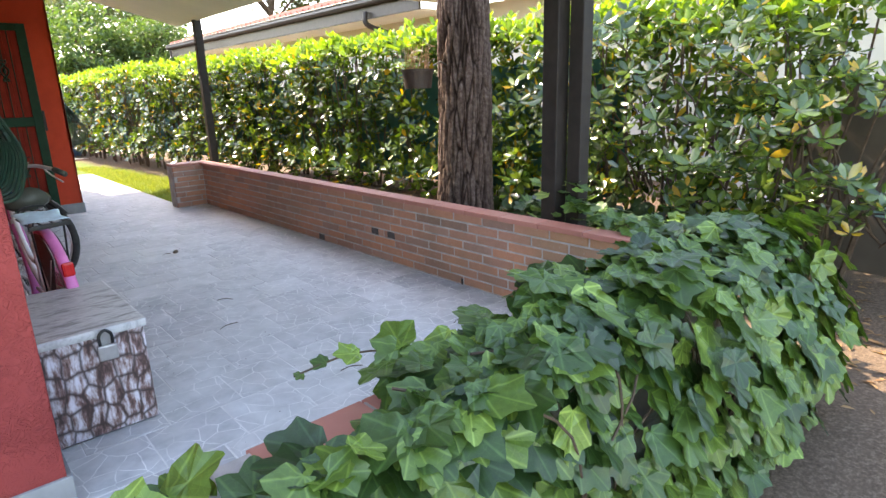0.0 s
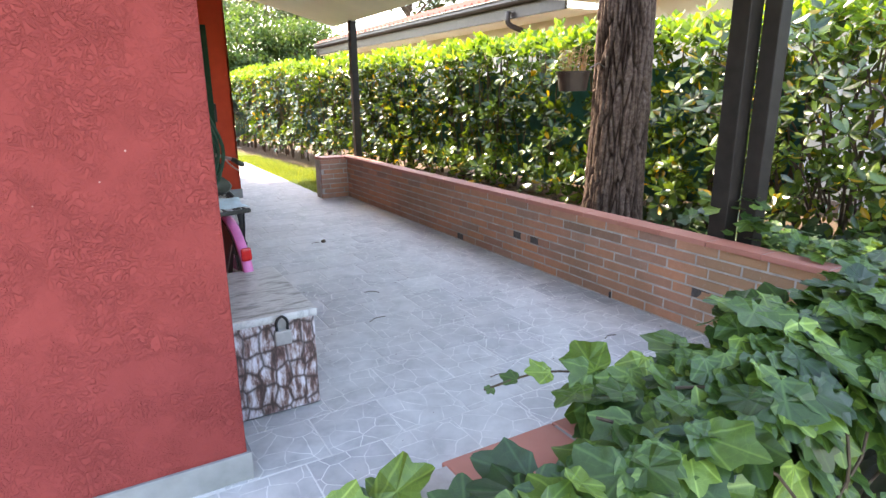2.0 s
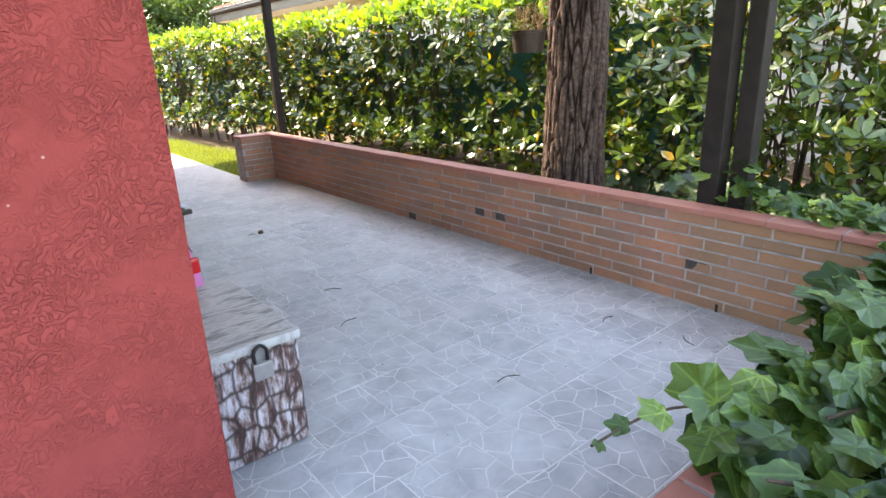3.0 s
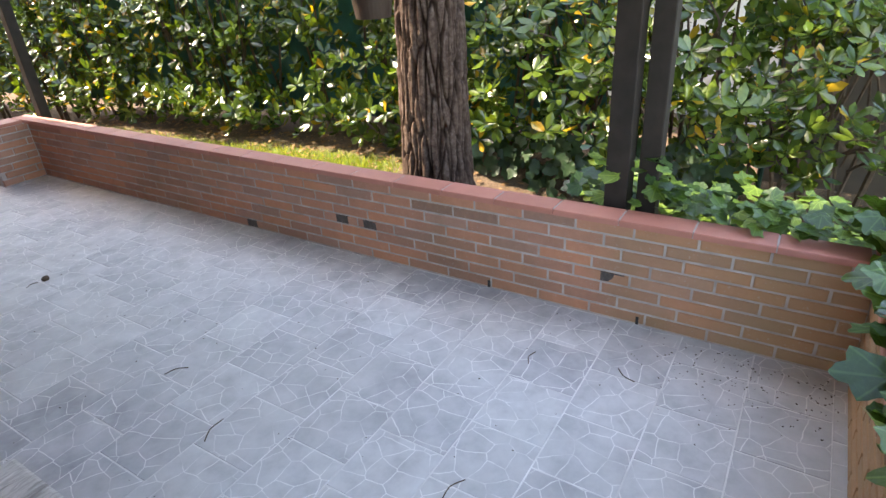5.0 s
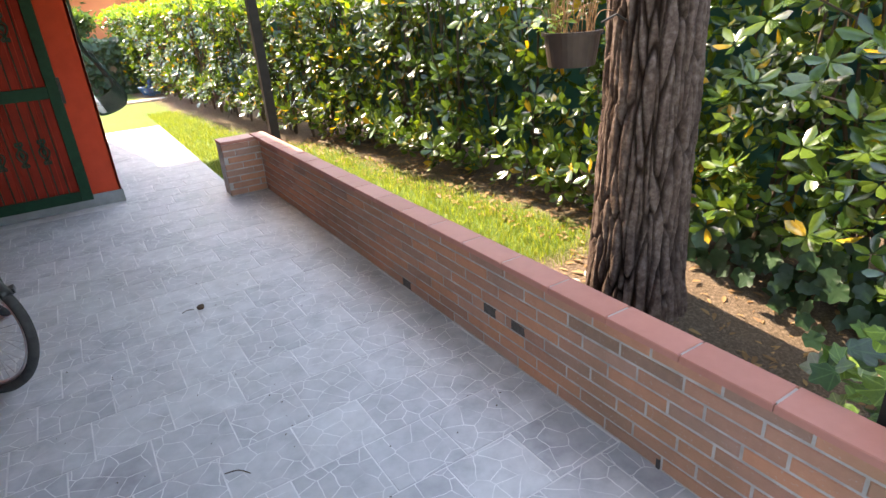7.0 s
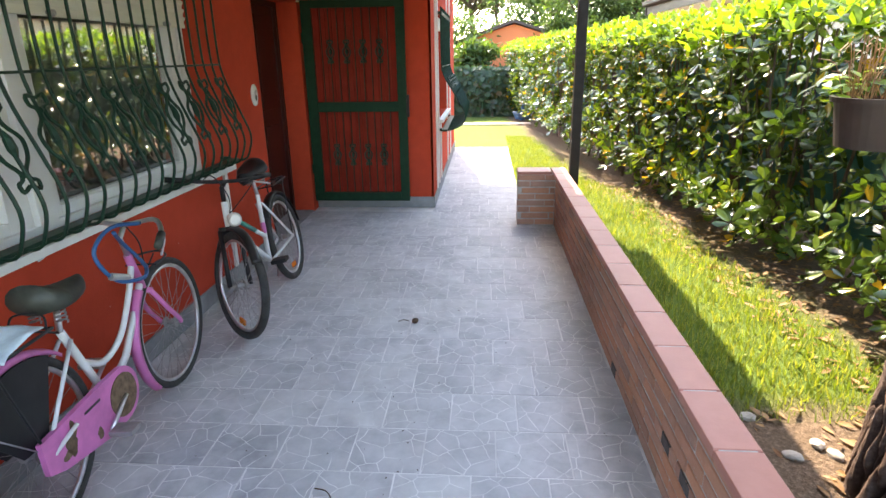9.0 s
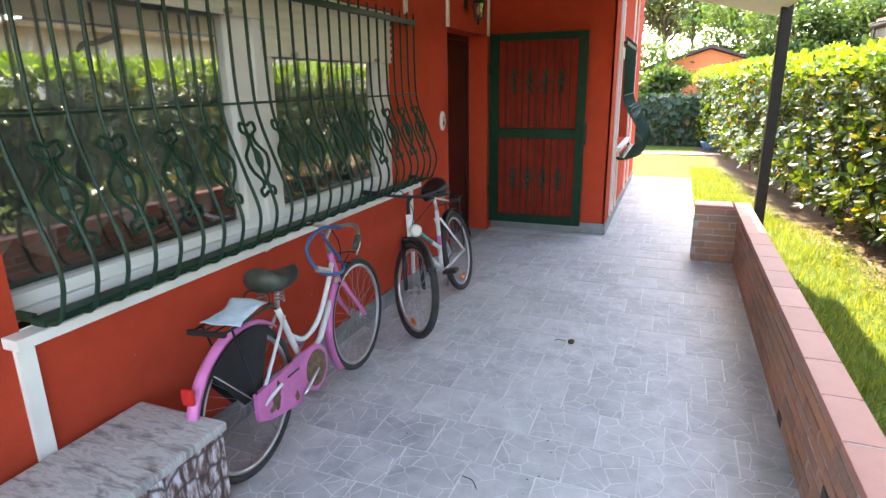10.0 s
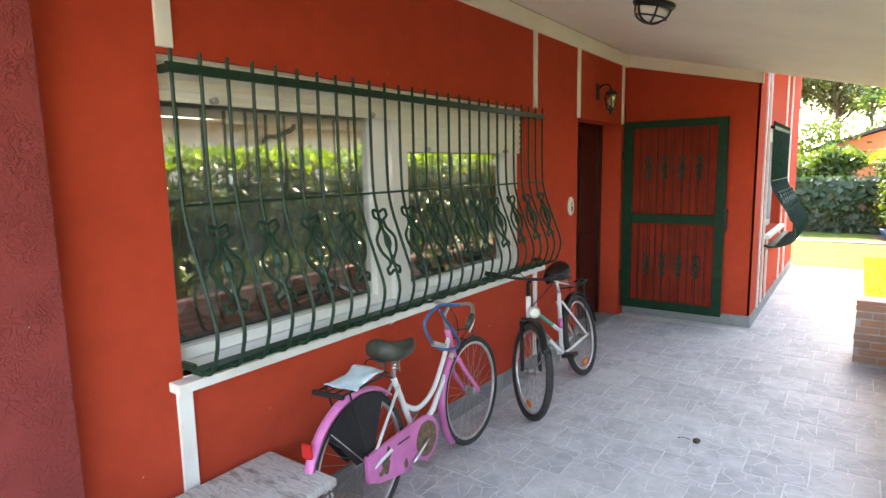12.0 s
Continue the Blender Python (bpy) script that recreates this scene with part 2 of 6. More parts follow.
def leaf_material(name, stops, rough=0.35, trans=0.35, veins=False, spec=0.5):
    """Leaves: colour by island, a little light passes through."""
    m, nt, b = material(name)
    geo = nt.nodes.new("ShaderNodeNewGeometry")
    info = nt.nodes.new("ShaderNodeObjectInfo")
    add = nt.nodes.new("ShaderNodeMath")
    add.operation = "ADD"
    frac = nt.nodes.new("ShaderNodeMath")
    frac.operation = "FRACT"
    nt.links.new(geo.outputs["Random Per Island"], add.inputs[0])
    nt.links.new(info.outputs["Random"], add.inputs[1])
    nt.links.new(add.outputs[0], frac.inputs[0])
    r = ramp(nt, frac.outputs[0], stops)
    col = r.outputs[0]
    n = noise_tex(nt, geo.outputs["Position"], 45, 3)
    col = mix(nt, 0.5, col, mix(nt, 1.0, col, ramp(nt, n.outputs[0], [(0.3, (0.7, 0.7, 0.7)), (0.7, (1.3, 1.3, 1.3))]).outputs[0], "MULTIPLY"))
    if veins:
        at = nt.nodes.new("ShaderNodeVertexColor")
        at.layer_name = "leaf_xy"
        sep = nt.nodes.new("ShaderNodeSeparateColor")
        nt.links.new(at.outputs[0], sep.inputs[0])

        def calc(op, p, q=None):
            m_ = nt.nodes.new("ShaderNodeMath")
            m_.operation = op
            for sock, val in zip(m_.inputs, (p, q)):
                if isinstance(val, bpy.types.NodeSocket):
                    nt.links.new(val, sock)
                elif val is not None:
                    sock.default_value = val
            return m_.outputs[0]
        ay = calc("ABSOLUTE", sep.outputs[1])
        near = ay
        for deg in (40, 80):
            cs, sn = math.cos(radians(deg)), math.sin(radians(deg))
            near = calc("MINIMUM", near, calc("ABSOLUTE", calc("SUBTRACT", calc("MULTIPLY", ay, cs), calc("MULTIPLY", sep.outputs[0], sn))))
        rib = ramp(nt, near, [(0.0, (0.8, 0.8, 0.8)), (0.014, (0.55, 0.55, 0.55)), (0.034, (0, 0, 0))])
        fine = nt.nodes.new("ShaderNodeTexVoronoi")
        fine.feature, fine.inputs["Scale"].default_value = "DISTANCE_TO_EDGE", 7.0
        nt.links.new(at.outputs[0], fine.inputs["Vector"])
        net = ramp(nt, fine.outputs["Distance"], [(0.0, (0.22, 0.22, 0.22)), (0.05, (0, 0, 0))])
        vein = mix(nt, 1.0, rib.outputs[0], net.outputs[0], "LIGHTEN")
        col = mix(nt, vein, col, mix(nt, 1.0, col, (2.3, 2.0, 2.6), "MULTIPLY"))
        bump(nt, b, vein, 0.25, 0.002)
    nt.links.new(col, b.inputs["Base Color"])
    b.inputs["Roughness"].default_value = rough
    b.inputs["Specular IOR Level"].default_value = spec
    tr = nt.nodes.new("ShaderNodeBsdfTranslucent")
    nt.links.new(mix(nt, 1.0, col, (2.2, 2.0, 0.75), "MULTIPLY"), tr.inputs[0])
    ms = nt.nodes.new("ShaderNodeMixShader")
    ms.inputs[0].default_value = trans
    nt.links.new(b.outputs[0], ms.inputs[1])
    nt.links.new(tr.outputs[0], ms.inputs[2])
    nt.links.new(ms.outputs[0], nt.nodes["Material Output"].inputs["Surface"])
    return m


LAUREL = leaf_material("laurel_leaf", [(0.0, (0.018, 0.042, 0.008)), (0.5, (0.052, 0.098, 0.014)), (0.94, (0.115, 0.170, 0.026)), (0.97, (0.40, 0.25, 0.02))], 0.20, 0.24, spec=0.8)
# lighter laurel copy: sunlight on the hedge top is put into the colour
LAURELTOP = leaf_material("sun_bright_leaf", [(0.0, (0.085, 0.165, 0.018)), (1.0, (0.16, 0.26, 0.028))], 0.32, 0.45)
IVY = leaf_material("ivy_leaf", [(0.0, (0.012, 0.034, 0.009)), (0.3, (0.030, 0.068, 0.013)), (0.6, (0.050, 0.100, 0.017)), (0.88, (0.080, 0.142, 0.022)), (1.0, (0.13, 0.21, 0.036))], 0.38, 0.22, True)
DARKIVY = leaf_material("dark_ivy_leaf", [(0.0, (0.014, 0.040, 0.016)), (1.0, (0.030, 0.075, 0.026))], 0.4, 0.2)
TREELEAF = leaf_material("far_tree_leaf", [(0.0, (0.028, 0.062, 0.02)), (1.0, (0.075, 0.135, 0.036))], 0.5, 0.35)
PINELEAF = leaf_material("far_pine_needles", [(0.0, (0.05, 0.07, 0.03)), (1.0, (0.11, 0.13, 0.06))], 0.6, 0.25)
GRASS = leaf_material("grass_blade", [(0.0, (0.075, 0.125, 0.020)), (0.6, (0.135, 0.185, 0.032)), (1.0, (0.25, 0.26, 0.08))], 0.5, 0.4)
DRYLEAF = leaf_material("dry_leaf", [(0.0, (0.16, 0.08, 0.035)), (1.0, (0.30, 0.18, 0.08))], 0.7, 0.15)


def bark_material():
    m, nt, b = material("pine_bark")
    geo = nt.nodes.new("ShaderNodeNewGeometry")
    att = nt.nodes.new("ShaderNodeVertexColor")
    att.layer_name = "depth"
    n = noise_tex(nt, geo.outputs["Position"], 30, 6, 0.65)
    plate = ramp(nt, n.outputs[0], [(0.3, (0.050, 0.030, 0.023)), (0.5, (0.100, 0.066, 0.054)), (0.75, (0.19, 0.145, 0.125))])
    # crevice shade is put into the colour: near black where the bark is recessed
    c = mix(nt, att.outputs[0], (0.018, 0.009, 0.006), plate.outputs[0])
    nt.links.new(c, b.inputs["Base Color"])
    b.inputs["Roughness"].default_value = 0.9
    b.inputs["Specular IOR Level"].default_value = 0.2
    f = noise_tex(nt, geo.outputs["Position"], 70, 5, 0.7)
    bump(nt, b, f.outputs[0], 0.7, 0.01)
    return m


BARK = bark_material()


def ground_material():
    m, nt, b = material("lawn_and_soil")
    pos = world_coords(nt)
    att = nt.nodes.new("ShaderNodeVertexColor")
    att.layer_name = "lawn"
    a = noise_tex(nt, pos, 5, 6, 0.6)
    f = noise_tex(nt, pos, 60, 5, 0.7)
    soil = ramp(nt, f.outputs[0], [(0.3, (0.06, 0.042, 0.030)), (0.5, (0.14, 0.098, 0.068)), (0.72, (0.30, 0.22, 0.155))])
    soil2 = mix(nt, a.outputs[0], soil.outputs[0], mix(nt, 0.6, soil.outputs[0], (0.12, 0.085, 0.06)))
    lawn = ramp(nt, f.outputs[0], [(0.3, (0.05, 0.09, 0.018)), (0.7, (0.14, 0.19, 0.04))])
    edge = mix(nt, 0.5, att.outputs[0], ramp(nt, a.outputs[0], [(0.42, (0, 0, 0)), (0.58, (1, 1, 1))]).outputs[0], "OVERLAY")
    nt.links.new(mix(nt, edge, soil2, lawn.outputs[0]), b.inputs["Base Color"])
    b.inputs["Roughness"].default_value = 0.95
    b.inputs["Specular IOR Level"].default_value = 0.15
    n1 = bump(nt, b, f.outputs[0], 0.8, 0.02)
    return m


GROUND = ground_material()


def glass_material():
    m, nt, b = material("window_glass")
    nt.nodes.remove(b)
    tr = nt.nodes.new("ShaderNodeBsdfTransparent")
    tr.inputs[0].default_value = (0.82, 0.85, 0.84, 1)
    gl = nt.nodes.new("ShaderNodeBsdfGlossy")
    gl.inputs["Roughness"].default_value = 0.0
    face = nt.nodes.new("ShaderNodeLayerWeight")
    fr = ramp(nt, face.outputs["Facing"], [(0.0, (0.30, 0.30, 0.30)), (0.55, (0.42, 0.42, 0.42)), (0.85, (0.65, 0.65, 0.65)), (1.0, (1, 1, 1))])
    ms = nt.nodes.new("ShaderNodeMixShader")
    nt.links.new(fr.outputs[0], ms.inputs[0])
    nt.links.new(tr.outputs[0], ms.inputs[1])
    nt.links.new(gl.outputs[0], ms.inputs[2])
    nt.links.new(ms.outputs[0], nt.nodes["Material Output"].inputs["Surface"])
    return m


GLASS = glass_material()


def chest_material(name, light):
    """Printed stone pattern: rows of pale upright stones with rusty streaks, or layered slate on the lid."""
    m, nt, b = material(name)
    sep = nt.nodes.new("ShaderNodeSeparateXYZ")
    nt.links.new(coords(nt), sep.inputs[0])
    along = nt.nodes.new("ShaderNodeMath")
    along.operation = "ADD"
    nt.links.new(sep.outputs[0], along.inputs[0])
    nt.links.new(sep.outputs[1], along.inputs[1])
    flat = nt.nodes.new("ShaderNodeCombineXYZ")
    nt.links.new(along.outputs[0], flat.inputs[0])
    nt.links.new(sep.outputs[2], flat.inputs[1])
    src = coords(nt) if light else flat.outputs[0]
    wob = noise_tex(nt, src, 11, 3)
    wv = nt.nodes.new("ShaderNodeVectorMath")
    wv.operation = "MULTIPLY_ADD"
    wv.inputs[1].default_value = (0.03, 0.035, 0.02)
    nt.links.new(wob.outputs["Color"], wv.inputs[0])
    nt.links.new(src, wv.inputs[2])
    mp = nt.nodes.new("ShaderNodeMapping")
    nt.links.new(wv.outputs[0], mp.inputs[0])
    if light:
        mp.inputs["Scale"].default_value = (2.2, 9.0, 1.0)
        n = noise_tex(nt, mp.outputs[0], 3.2, 7, 0.65, 0.4)
        st = ramp(nt, n.outputs[0], [(0.30, (0.10, 0.095, 0.09)), (0.42, (0.30, 0.29, 0.28)), (0.52, (0.52, 0.51, 0.50)), (0.60, (0.36, 0.35, 0.34)), (0.75, (0.66, 0.65, 0.64))])
        c, height = st.outputs[0], n.outputs[0]
    else:
        mp.inputs["Scale"].default_value = (1.0, 0.70, 1.0)
        v = nt.nodes.new("ShaderNodeTexVoronoi")
        v.feature, v.voronoi_dimensions = "DISTANCE_TO_EDGE", "2D"
        v.inputs["Scale"].default_value, v.inputs["Randomness"].default_value = 17.0, 0.62
        nt.links.new(mp.outputs[0], v.inputs["Vector"])
        stretch = nt.nodes.new("ShaderNodeMapping")
        stretch.inputs["Scale"].default_value = (2.4, 0.6, 1.0)
        nt.links.new(wv.outputs[0], stretch.inputs[0])
        n = noise_tex(nt, stretch.outputs[0], 15, 7, 0.68)
        st = ramp(nt, n.outputs[0], [(0.38, (0.06, 0.032, 0.028)), (0.46, (0.20, 0.115, 0.10)), (0.52, (0.42, 0.35, 0.35)), (0.60, (0.66, 0.63, 0.68)), (0.76, (0.78, 0.77, 0.83))])
        j = ramp(nt, v.outputs["Distance"], [(0.0, (1, 1, 1)), (0.04, (0.75, 0.75, 0.75)), (0.14, (0, 0, 0))])
        c = mix(nt, j.outputs[0], st.outputs[0], (0.045, 0.026, 0.022))
        height = v.outputs["Distance"]
    nt.links.new(c, b.inputs["Base Color"])
    b.inputs["Roughness"].default_value = 0.5
    bump(nt, b, height, 0.2, 0.004)
    return m


CHEST = chest_material("stone_print_side", False)
CHESTLID = chest_material("stone_print_lid", True)


def rooftile_material():
    m, nt, b = material("red_roof_tiles")
    pos = world_coords(nt)
    n = noise_tex(nt, pos, 3, 5)
    c = ramp(nt, n.outputs[0], [(0.3, (0.28, 0.08, 0.06)), (0.7, (0.46, 0.17, 0.12))])
    nt.links.new(c.outputs[0], b.inputs["Base Color"])
    b.inputs["Roughness"].default_value = 0.85
    return m


ROOFTILE = rooftile_material()


# ---- mesh helpers ----
def part(name, bm, mat, parent=None, label="", smooth=False):
    me = bpy.data.meshes.new(name)
    bmesh.ops.recalc_face_normals(bm, faces=bm.faces)
    bm.to_mesh(me)
    bm.free()
    me.materials.append(mat)
    if smooth:
        me.shade_smooth()
    ob = new(name, me)
    if parent:
        ob.parent = parent
    return tagged(ob, label)


def thing(name, at, label, category, group="", kind=""):
    ob = new(name)
    ob.location = at
    return tagged(ob, label, category, group, kind)


def box(bm, x0, x1, y0, y1, z0, z1, bevel=0.0):
    b = bmesh.new()
    bmesh.ops.create_cube(b, size=1)
    for v in b.verts:
        v.co = Vector((x0 + (v.co.x + 0.5) * (x1 - x0), y0 + (v.co.y + 0.5) * (y1 - y0), z0 + (v.co.z + 0.5) * (z1 - z0)))
    if bevel:
        bmesh.ops.bevel(b, geom=b.edges[:], offset=bevel, segments=2, affect="EDGES", profile=0.6)
    join(bm, b)
    return bm


def join(bm, other, m=None):
    """Adds another bmesh to bm, and frees it."""
    vs = [bm.verts.new(m @ v.co if m else v.co) for v in other.verts]
    other.verts.index_update()
    for f in other.faces:
        try:
            bm.faces.new([vs[v.index] for v in f.verts])
        except ValueError:
            pass
    other.free()
    return bm


def B(*a, **k):
    return box(bmesh.new(), *a, **k)


def tube(bm, pts, r, n=8, closed=False, flat=1.0):
    """A round bar along points; r may be a list."""
    pts = [Vector(p) for p in pts]
    rs = r if isinstance(r, (list, tuple)) else [r] * len(pts)
    rings, side = [], None
    k = len(pts)
    for i, p in enumerate(pts):
        a = pts[(i - 1) % k] if closed or i else p
        c = pts[(i + 1) % k] if closed or i < k - 1 else p
        d = (c - a).normalized()
        if side is None:
            side = d.orthogonal().normalized()
        side = (side - d * side.dot(d)).normalized()
        up = d.cross(side)
        rings.append([bm.verts.new(p + side * math.cos(2 * math.pi * j / n) * rs[i] + up * math.sin(2 * math.pi * j / n) * rs[i] * flat) for j in range(n)])
    for i in range(k if closed else k - 1):
        a, c = rings[i], rings[(i + 1) % k]
        for j in range(n):
            bm.faces.new((a[j], a[(j + 1) % n], c[(j + 1) % n], c[j]))
    if not closed:
        bm.faces.new(rings[0][::-1])
        bm.faces.new(rings[-1])
    return bm


def T(*a, **k):
    return tube(bmesh.new(), *a, **k)


def ring(centre, radius, axis="x", n=40):
    c = Vector(centre)
    out = []
    for i in range(n):
        a = 2 * math.pi * i / n
        u, v = math.cos(a) * radius, math.sin(a) * radius
        out.append(c + {"x": Vector((0, u, v)), "y": Vector((u, 0, v)), "z": Vector((u, v, 0))}[axis])
    return out


def lathe(profile, n=24):
    """A turned shape round z from (radius, height) pairs."""
    bm = bmesh.new()
    rows = [[bm.verts.new((r * math.cos(2 * math.pi * j / n), r * math.sin(2 * math.pi * j / n), z)) for j in range(n)] for r, z in profile]
    for a, c in zip(rows, rows[1:]):
        for j in range(n):
            bm.faces.new((a[j], a[(j + 1) % n], c[(j + 1) % n], c[j]))
    bm.faces.new(rows[0][::-1])
    bm.faces.new(rows[-1])
    return bm


def moved(bm, m):
    bmesh.ops.transform(bm, matrix=m, verts=bm.verts)
    return bm


def spline(pts, n=8):
    """Smooth points through the given ones."""
    p = [Vector(q) for q in pts]
    p = [p[0] * 2 - p[1]] + p + [p[-1] * 2 - p[-2]]
    out = []
    for i in range(1, len(p) - 2):
        for j in range(n):
            t = j / n
            out.append(0.5 * (2 * p[i] + (p[i + 1] - p[i - 1]) * t + (2 * p[i - 1] - 5 * p[i] + 4 * p[i + 1] - p[i + 2]) * t * t + (3 * p[i] - p[i - 1] - 3 * p[i + 1] + p[i + 2]) * t ** 3))
    out.append(p[-2])
    return out


def scatter(name, verts, faces, pos, nrm, size, spin, mat, parent=None, label="", droop=0.0):
    """Many small copies of one template (verts in x along, y across, z up), joined into one mesh."""
    tv = np.asarray(verts, dtype=float)
    pos, nrm = np.asarray(pos, dtype=float), np.asarray(nrm, dtype=float)
    nrm = nrm / np.linalg.norm(nrm, axis=1)[:, None]
    ref = np.tile(np.array([0.0, 0.0, 1.0]), (len(pos), 1))
    flat = np.abs(nrm[:, 2]) > 0.95
    ref[flat] = (1, 0, 0)
    a = np.cross(ref, nrm)
    a /= np.linalg.norm(a, axis=1)[:, None]
    b = np.cross(nrm, a)
    c, s = np.cos(spin)[:, None], np.sin(spin)[:, None]
    u, v = a * c + b * s, -a * s + b * c
    size = np.asarray(size)[:, None, None]
    allv = pos[:, None, :] + size * (tv[None, :, 0:1] * u[:, None, :] + tv[None, :, 1:2] * v[:, None, :] + tv[None, :, 2:3] * nrm[:, None, :])
    k = len(tv)
    allv = allv.reshape(-1, 3)
    me = bpy.data.meshes.new(name)
    fl = np.concatenate([np.asarray([f[i] for f in faces for i in range(len(f))], dtype=np.int64) + k * q for q in range(len(pos))]) if len(pos) < 2 else (np.asarray([i for f in faces for i in f], dtype=np.int64)[None, :] + k * np.arange(len(pos))[:, None]).reshape(-1)
    counts = np.tile(np.asarray([len(f) for f in faces], dtype=np.int64), len(pos))
    me.vertices.add(len(allv))
    me.vertices.foreach_set("co", allv.reshape(-1))
    me.loops.add(len(fl))
    me.loops.foreach_set("vertex_index", fl)
    me.polygons.add(len(counts))
    me.polygons.foreach_set("loop_start", np.concatenate(([0], np.cumsum(counts)[:-1])))
    me.update(calc_edges=True)
    me.validate()
    me.materials.append(mat)
    ob = new(name, me)
    if parent:
        ob.parent = parent
    return tagged(ob, label)

# ---- the setting ----
XW, XB, YA, XC = 0.17, 2.665, 8.52, 1.45   # house wall, brick wall, alcove wall, far wall
YE, YP = 1.63, 2.575                         # inner face of the end wall, front of the pillar


def ease(t):
    t = min(1.0, max(0.0, t))
    return t * t * (3 - 2 * t)


def ground_height(x, y):
    t = min(1.0, max(0.0, (y - 1.0) / 4.5))
    a, b = (2.69, 2.755) if y < 8.05 else (2.45, 3.3)
    rise = ease((x - a) / (b - a)) * ease((y - 2.8) / 1.8) * (1 - ease((y - 8.3) / 2.2))
    return -0.19 + 0.15 * t * t * (3 - 2 * t) + 0.19 * rise + 0.012 * noise.noise(Vector((x * 1.3, y * 1.3, 0)))


def build_ground():
    bm = bmesh.new()
    xs = [-400, -120, -40, -15, -6] + sorted([-3 + 0.25 * i for i in range(45) if i != 23] + [2.69, 2.757]) + [9, 12, 20, 50, 140, 400]
    ys = [-400, -120, -40, -15, -6] + [-3 + 0.25 * i for i in range(93)] + [22, 26, 32, 45, 80, 160, 400]
    lay = bm.loops.layers.color.new("lawn")
    grid = [[bm.verts.new((x, y, ground_height(x, y))) for y in ys] for x in xs]

    def lawn(x, y):
        hedge = 4.72 - 0.098 * y
        v = 1.0 if y > 4.75 else max(0.0, 1 - (4.75 - y) / 0.25)
        if x > hedge - 0.42:
            v *= max(0.0, 1 - (x - hedge + 0.42) / 0.25)
        return v if x > -6 and y < 60 else 1.0

    for i in range(len(xs) - 1):
        for j in range(len(ys) - 1):
            # the paved porch and path lie over the ground
            f = bm.faces.new((grid[i][j], grid[i + 1][j], grid[i + 1][j + 1], grid[i][j + 1]))
            for lp in f.loops:
                w = lawn(lp.vert.co.x, lp.vert.co.y)
                lp[lay] = (w, w, w, 1)
    ob = part("ground", bm, GROUND, smooth=True)
    return tagged(ob, "lawn with bare brown soil near the hedge", "ground", kind="structure")


ground = build_ground()
floor = part("floor", box(box(box(bmesh.new(), XW - 0.3, XB + 0.02, 1.5, 8.05, -0.25, -0.0015), XC + 0.0, 2.40, 8.05, 12.85, -0.25, -0.0015), XW - 0.3, XC, 8.05, YA + 0.02, -0.25, -0.0015), GROUT)
tagged(floor, "porch floor of grey crazed tiles with pale joints", "floor", kind="structure")
# the step into the porch
box_step = part("step", B(-1.2, XW - 0.3, 1.5, 2.66, -0.25, -0.0015), GROUT, floor)


def wall(name, bm, mat, label):
    return tagged(part(name, bm, mat), label, "wall", kind="structure")


# window wall with openings for the window and the door
WY0, WY1, WZ0, WZ1 = 3.29, 6.13, 0.87, 2.09
DY0, DY1, DZ1 = 7.165, 8.34, 2.08
bm = bmesh.new()
box(bm, XW - 0.30, XW, 2.80, WY0, -0.2, 3.0)
box(bm, XW - 0.30, XW, WY0, WY1, -0.2, WZ0)
box(bm, XW - 0.30, XW, WY0, WY1, WZ1, 3.0)
box(bm, XW - 0.30, XW, WY1, DY0, -0.2, 3.0)
box(bm, XW - 0.30, XW, DY0, DY1, DZ1, 3.0)
box(bm, XW - 0.30, XW, DY1, YA, -0.2, 3.0)
wall_west = wall("wall_west", bm, RED, "red painted plaster house wall with window and door openings")
wall_front = wall("wall_south", B(-5.0, 0.258, YP, 2.875, -0.3, 3.0, bevel=0.006), PINKRED, "rough textured red plaster end wall of the house, sky tint put into its colour")
wall_alcove = wall("wall_north", B(-0.13, XC, YA, YA + 0.25, -0.2, 3.0), RED, "red painted plaster wall behind the open gate")
SWY0, SWY1 = 9.35, 10.75
bm = bmesh.new()
box(bm, XC - 0.25, XC, YA + 0.25, SWY0, -0.2, 3.0)
box(bm, XC - 0.25, XC, SWY0, SWY1, -0.2, 0.86)
box(bm, XC - 0.25, XC, SWY0, SWY1, 2.06, 3.0)
box(bm, XC - 0.25, XC, SWY1, 12.85, -0.2, 3.0)
wall_far = wall("wall_northwest", bm, RED, "red plaster wall beside the sunlit path")
bm = bmesh.new()
box(bm, XC - 0.02, XC + 0.0015, YA + 0.0, YA + 0.25, -0.2, 3.0)
box(bm, -5.0, XC - 0.25, 12.60, 12.85, -0.2, 3.0)
box(bm, -5.0, -4.75, 2.875, 12.60, -0.2, 3.0)
wall_back = wall("wall_back", bm, RED, "red plaster walls closing the back of the house")
room = wall("room_shell", box(box(box(bmesh.new(), -3.6, -3.5, 2.85, 8.5, 0, 2.6), -3.5, -0.14, 6.75, 6.85, 0, 2.6), -3.5, -0.14, 2.82, 2.84, 0, 2.6), ROOM, "room walls behind the window, dimness put into their colour")
room_floor = tagged(part("room_floor", B(-3.5, -0.14, 2.88, 12.55, -0.05, 0.0), ROOM), "room floor behind the window, dimness put into its colour", "floor", kind="structure")


def ceil_z(x):
    return 2.8625 - 0.25 * x


